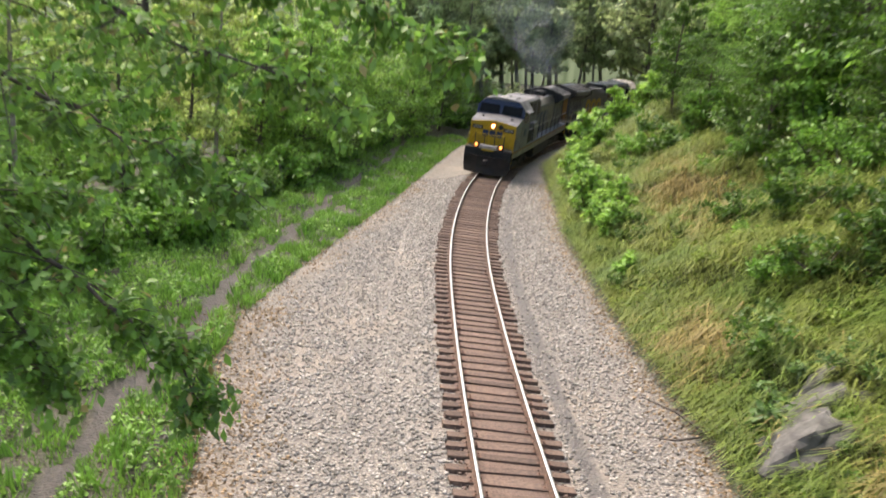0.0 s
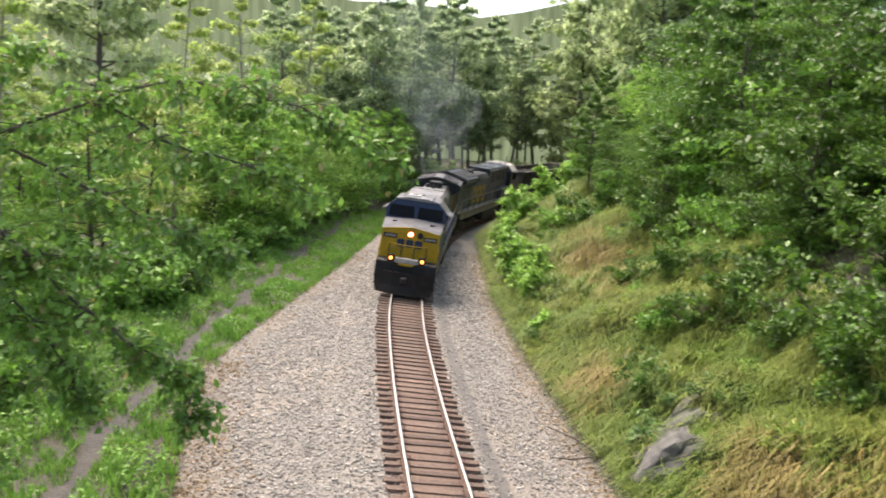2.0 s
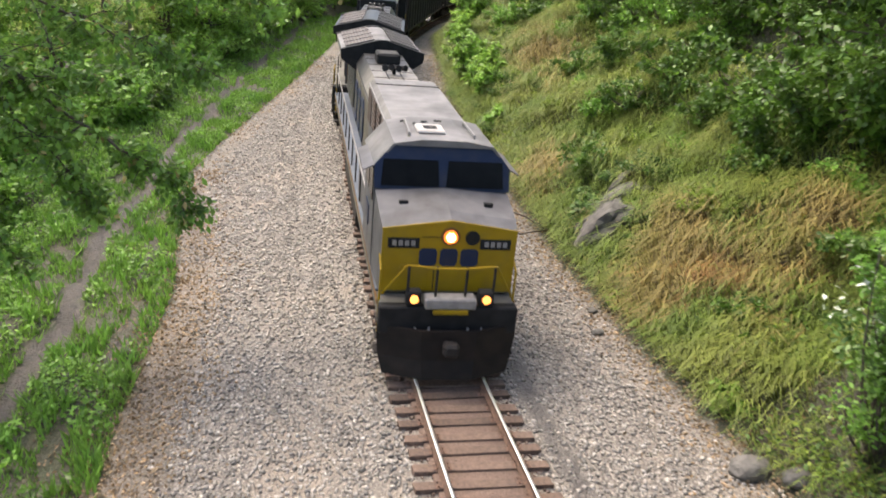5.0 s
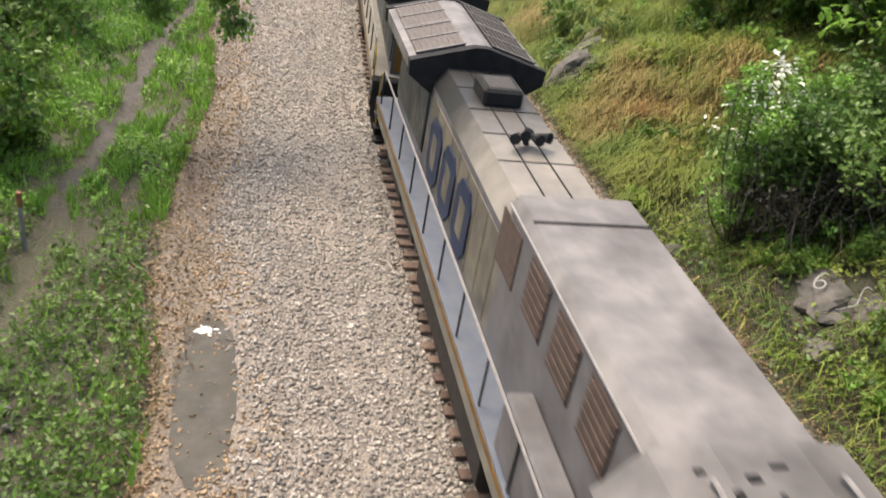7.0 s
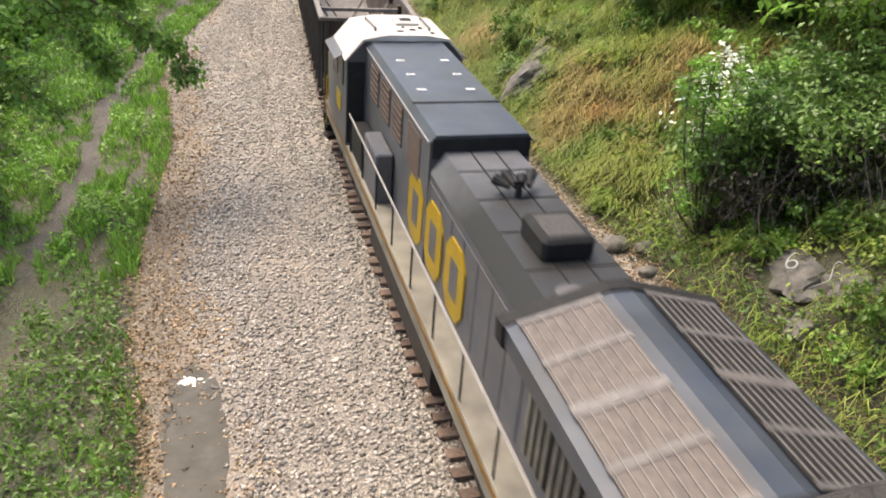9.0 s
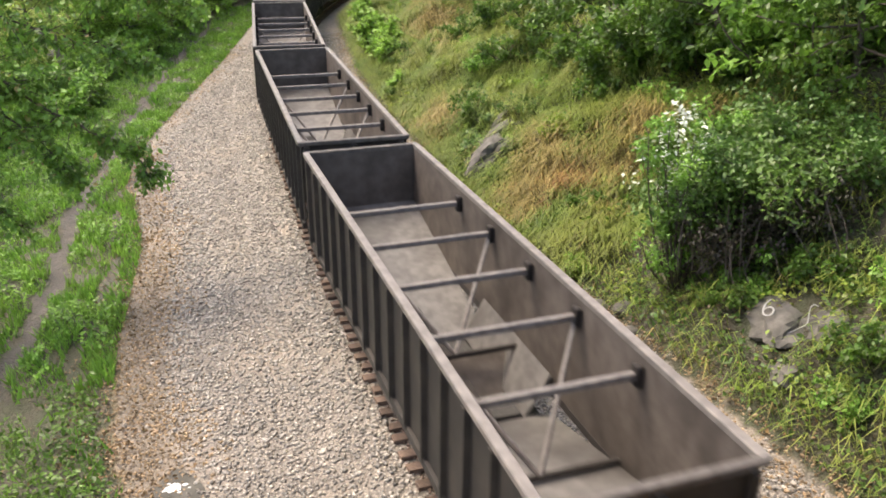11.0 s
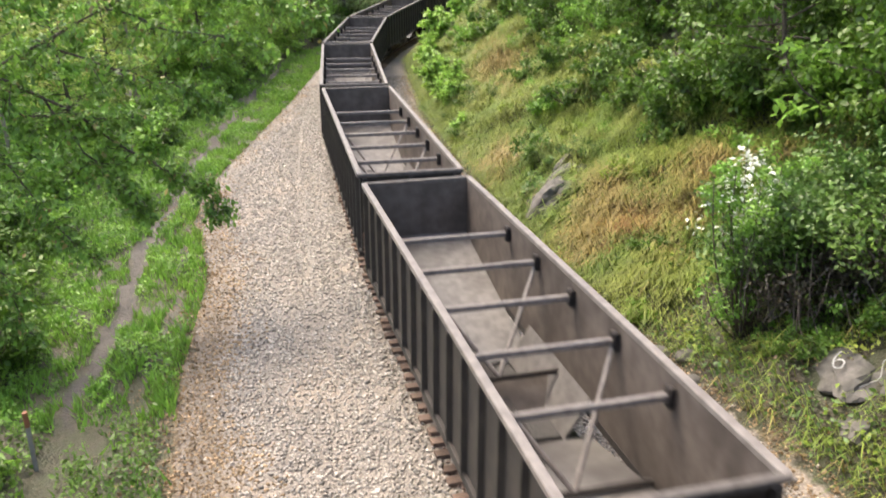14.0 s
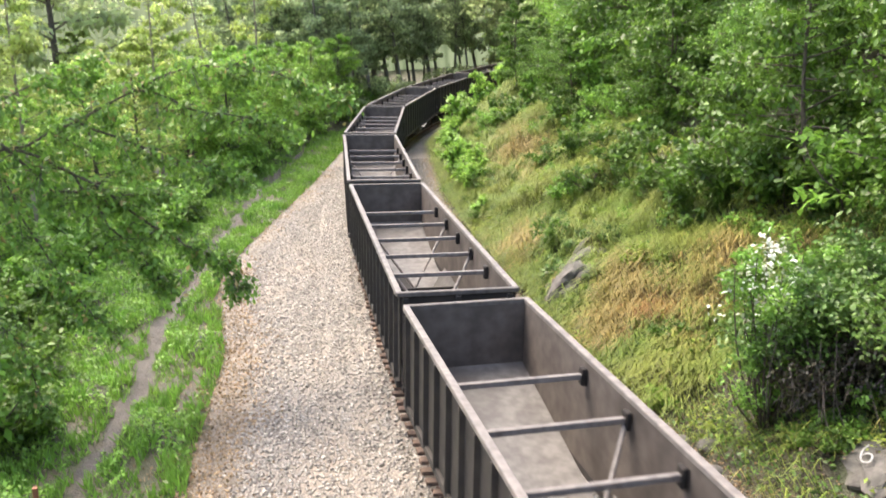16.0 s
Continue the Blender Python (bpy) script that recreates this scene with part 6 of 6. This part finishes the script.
def dead_branch():
    bm = bmesh.new()
    z = float(height(6.0, 31.0))
    tube(bm, [Vector((4.9, 32.8, z + 0.35)), Vector((5.6, 32.1, z + 0.3)), Vector((6.2, 31.3, z + 0.12)), Vector((6.7, 30.7, z + 0.15))], [0.015, 0.03, 0.045, 0.05], 6)
    tube(bm, [Vector((6.2, 31.3, z + 0.12)), Vector((5.3, 31.0, z + 0.1)), Vector((4.7, 31.2, z + 0.06))], [0.03, 0.022, 0.012], 6)
    tagged(part("dead_branch", bm, DEAD_WOOD, None, smooth=True), "fallen dead branch at the foot of the slope", "branch")


dead_branch()


def marker_post():
    P = thing("marker_post", "leaning pale marker post with an orange top beside the path", "post")
    P.matrix_basis = Matrix.Translation((-7.75, 17.5, float(height(-7.75, 17.5)) - 0.1)) @ pose(0, 0, 0, 0, 4, 0)
    part("shaft", rod(bmesh.new(), (0, 0, 0), (0, 0, 1.25), 0.055, 12), BAR_GREY, P, "pale grey shaft")
    part("cap", rod(bmesh.new(), (0, 0, 1.25), (0, 0, 1.62), 0.06, 12), ORANGE, P, "faded orange cap")


marker_post()


def drain_pad():
    """The damp concrete strip, with a glint of water painted white at its end."""
    z = float(height(-2.8, 12.5))
    outline = []
    for k in range(44):
        a = 2 * math.pi * k / 44
        r = 1 + 0.16 * noise.noise(Vector((math.cos(a) * 2.2, math.sin(a) * 2.2, 1.0))) + 0.09 * noise.noise(Vector((math.cos(a) * 7, math.sin(a) * 7, 4.0)))
        y = 12.6 + 2.45 * math.sin(a) * r
        outline.append((-2.85 + 0.12 * (13 - y) + 0.62 * math.cos(a) * r, y))
    tagged(part("concrete_pad", prism(outline, "z", z - 0.2, z + 0.012), PAD, None), "damp grey concrete strip in the ballast", "pavement", kind="structure")
    # Flat white patches imitate the sun's reflection on the water.
    bm = bmesh.new()
    for x, y, r in ((0, 0, 0.15), (0.2, 0.04, 0.05), (-0.21, -0.05, 0.045), (0.1, -0.17, 0.035), (-0.12, 0.15, 0.03), (0.3, -0.08, 0.025)):
        made = bmesh.ops.create_circle(bm, cap_ends=True, segments=16, radius=r)["verts"]
        for v in made:
            v.co = Vector((v.co.x * 1.25, v.co.y * 0.8, 0)) * (1 + 0.5 * noise.noise(v.co * 11)) + Vector((x, y, 0))
    glint = part("puddle", bm, WHITE_PAINT_AND_GLINT, None)
    glint.location = (-3.1, 14.5, z + 0.02)
    tagged(glint, "sun glint on water, painted as white patches on the concrete", "puddle")


drain_pad()


def water():
    me = arrays("pond", [(-13, 79, -1.0), (-4, 79, -1.0), (-4, 93, -1.0), (-13, 93, -1.0)], [(0, 1, 2, 3)], WATER)
    tagged(link("pond_water", me), "pale still water behind the trees", "water", kind="structure")


water()


# ---- the bridge parapet below the camera ----
def parapet():
    P = tagged(new("bridge_parapet"), "rough weathered concrete bridge parapet", "parapet", kind="structure")
    verts, faces = [], []
    prof = [(-0.02, -1.2), (0.0, -0.3), (0.0, -0.05), (-0.02, -0.015)] + [(-0.04 - 0.02 * k, 0.0) for k in range(16)] + [(-0.38, -0.04), (-0.4, -0.3), (-0.4, -1.2)]
    n, m = 520, len(prof)
    for i in range(n + 1):
        u = 2 * i / n - 1
        x = 7 * u * abs(u)
        y = 0.60 + 0.16 * x
        for j, (d, h) in enumerate(prof):
            at = Vector((x, d * 1.0 + h, 0))
            k = 0.020 * noise.noise(Vector((x * 0.9, j * 0.3, 3)))
            fine = (0.009 * noise.noise(at * 16) + 0.007 * noise.noise(at * 33 + Vector((5, 2, 1)))) * (1.0 if d < -0.08 else 0.45)
            chip = -0.012 * max(0, noise.noise(Vector((x * 5, 7, 2)))) if -0.03 < d else 0
            verts.append((x, y + d + k + chip, 9.75 + h + 0.5 * k + fine))
    for i in range(n):
        for j in range(m - 1):
            a = i * m + j
            faces.append((a, a + 1, a + m + 1, a + m))
    link("parapet_wall", arrays("parapet_wall", verts, faces, CONCRETE, True), P)
    deck = boxed(-45, 45, -9, 0.2, 8.4, 8.75)
    part("bridge_deck", deck, CONCRETE, P, "bridge deck")
    L = tagged(part("fallen_leaf", prism([(0, 0), (0.018, 0.004), (0.034, 0.0), (0.042, 0.018), (0.052, 0.034), (0.04, 0.044), (0.032, 0.058), (0.016, 0.052), (0.002, 0.05), (-0.006, 0.03), (-0.008, 0.014)], "z", 0, 0.004), RED_LEAF, None), "red fallen leaf on the parapet", "leaf")
    L.matrix_world = Matrix.Translation((0.74, 0.62, 9.765)) @ pose(0, 0, 0, 12, 8, 30) @ Matrix.Scale(0.45, 4)


parapet()


# ---- thin exhaust haze ----
def smoke_material():
    m = bpy.data.materials.new("exhaust_haze")
    m.use_nodes = True
    nt = m.node_tree
    nt.nodes.remove(nt.nodes["Principled BSDF"])
    clear, grey, mix = nt.nodes.new("ShaderNodeBsdfTransparent"), nt.nodes.new("ShaderNodeBsdfDiffuse"), nt.nodes.new("ShaderNodeMixShader")
    grey.inputs["Color"].default_value = (0.5, 0.52, 0.55, 1)
    co, n, r = nt.nodes.new("ShaderNodeTexCoord"), nt.nodes.new("ShaderNodeTexNoise"), nt.nodes.new("ShaderNodeMapRange")
    n.inputs["Scale"].default_value, n.inputs["Detail"].default_value = 0.16, 2
    r.inputs["From Min"].default_value, r.inputs["From Max"].default_value, r.inputs["To Max"].default_value = 0.3, 0.85, 0.10
    nt.links.new(co.outputs["Object"], n.inputs["Vector"])
    nt.links.new(n.outputs["Fac"], r.inputs["Value"])
    nt.links.new(r.outputs[0], mix.inputs[0])
    nt.links.new(clear.outputs[0], mix.inputs[1])
    nt.links.new(grey.outputs[0], mix.inputs[2])
    nt.links.new(mix.outputs[0], nt.nodes["Material Output"].inputs["Surface"])
    return m


def exhaust_smoke():
    S = thing("exhaust_smoke", "thin grey exhaust smoke drifting above the locomotives", "smoke")
    haze = smoke_material()
    for x, y, z, r in ((0, 0, 1.6, 1.5), (0.8, 3.0, 4.2, 2.6), (-1.0, 6.0, 8.0, 3.6)):
        bm = bmesh.new()
        bmesh.ops.create_icosphere(bm, subdivisions=4, radius=1.0)
        for v in bm.verts:
            k = r * (1 + 0.5 * noise.noise(v.co * 1.4 + Vector((x, y, z))))
            v.co = Vector((v.co.x * k * 0.8, v.co.y * k, v.co.z * k * 1.2)) + Vector((x, y, z))
        puff = part("puff", bm, haze, S, smooth=True)
        puff.visible_shadow = False
    return S


SMOKE = exhaust_smoke()


# ---- what moves ----
def motions():
    times = [k * 0.5 for k in range(33)]
    walk(LEAD, [(t, on_rails(nose_at(t) + 10.9, 6.8)) for t in times])
    walk(SECOND, [(t, on_rails(nose_at(t) + 33.4, 6.8, -1)) for t in times])
    drift = [(0.0, 80.0, 4.6), (2.0, 68.0, 4.8), (4.0, 57.0, 5.6), (5.5, 54.0, 7.5), (8.0, 62.0, 11.0), (12.0, 78.0, 14.0), (16.0, 86.0, 15.0)]
    walk(SMOKE, [(t, Matrix.Translation(on_line(s) + Vector((0, 0, z)))) for t, s, z in drift])
    for k, car in enumerate(CARS):
        walk(car, [(t, on_rails(nose_at(t) + 45.3 + 7.4 + 15.9 * k, 5.45)) for t in times])


motions()
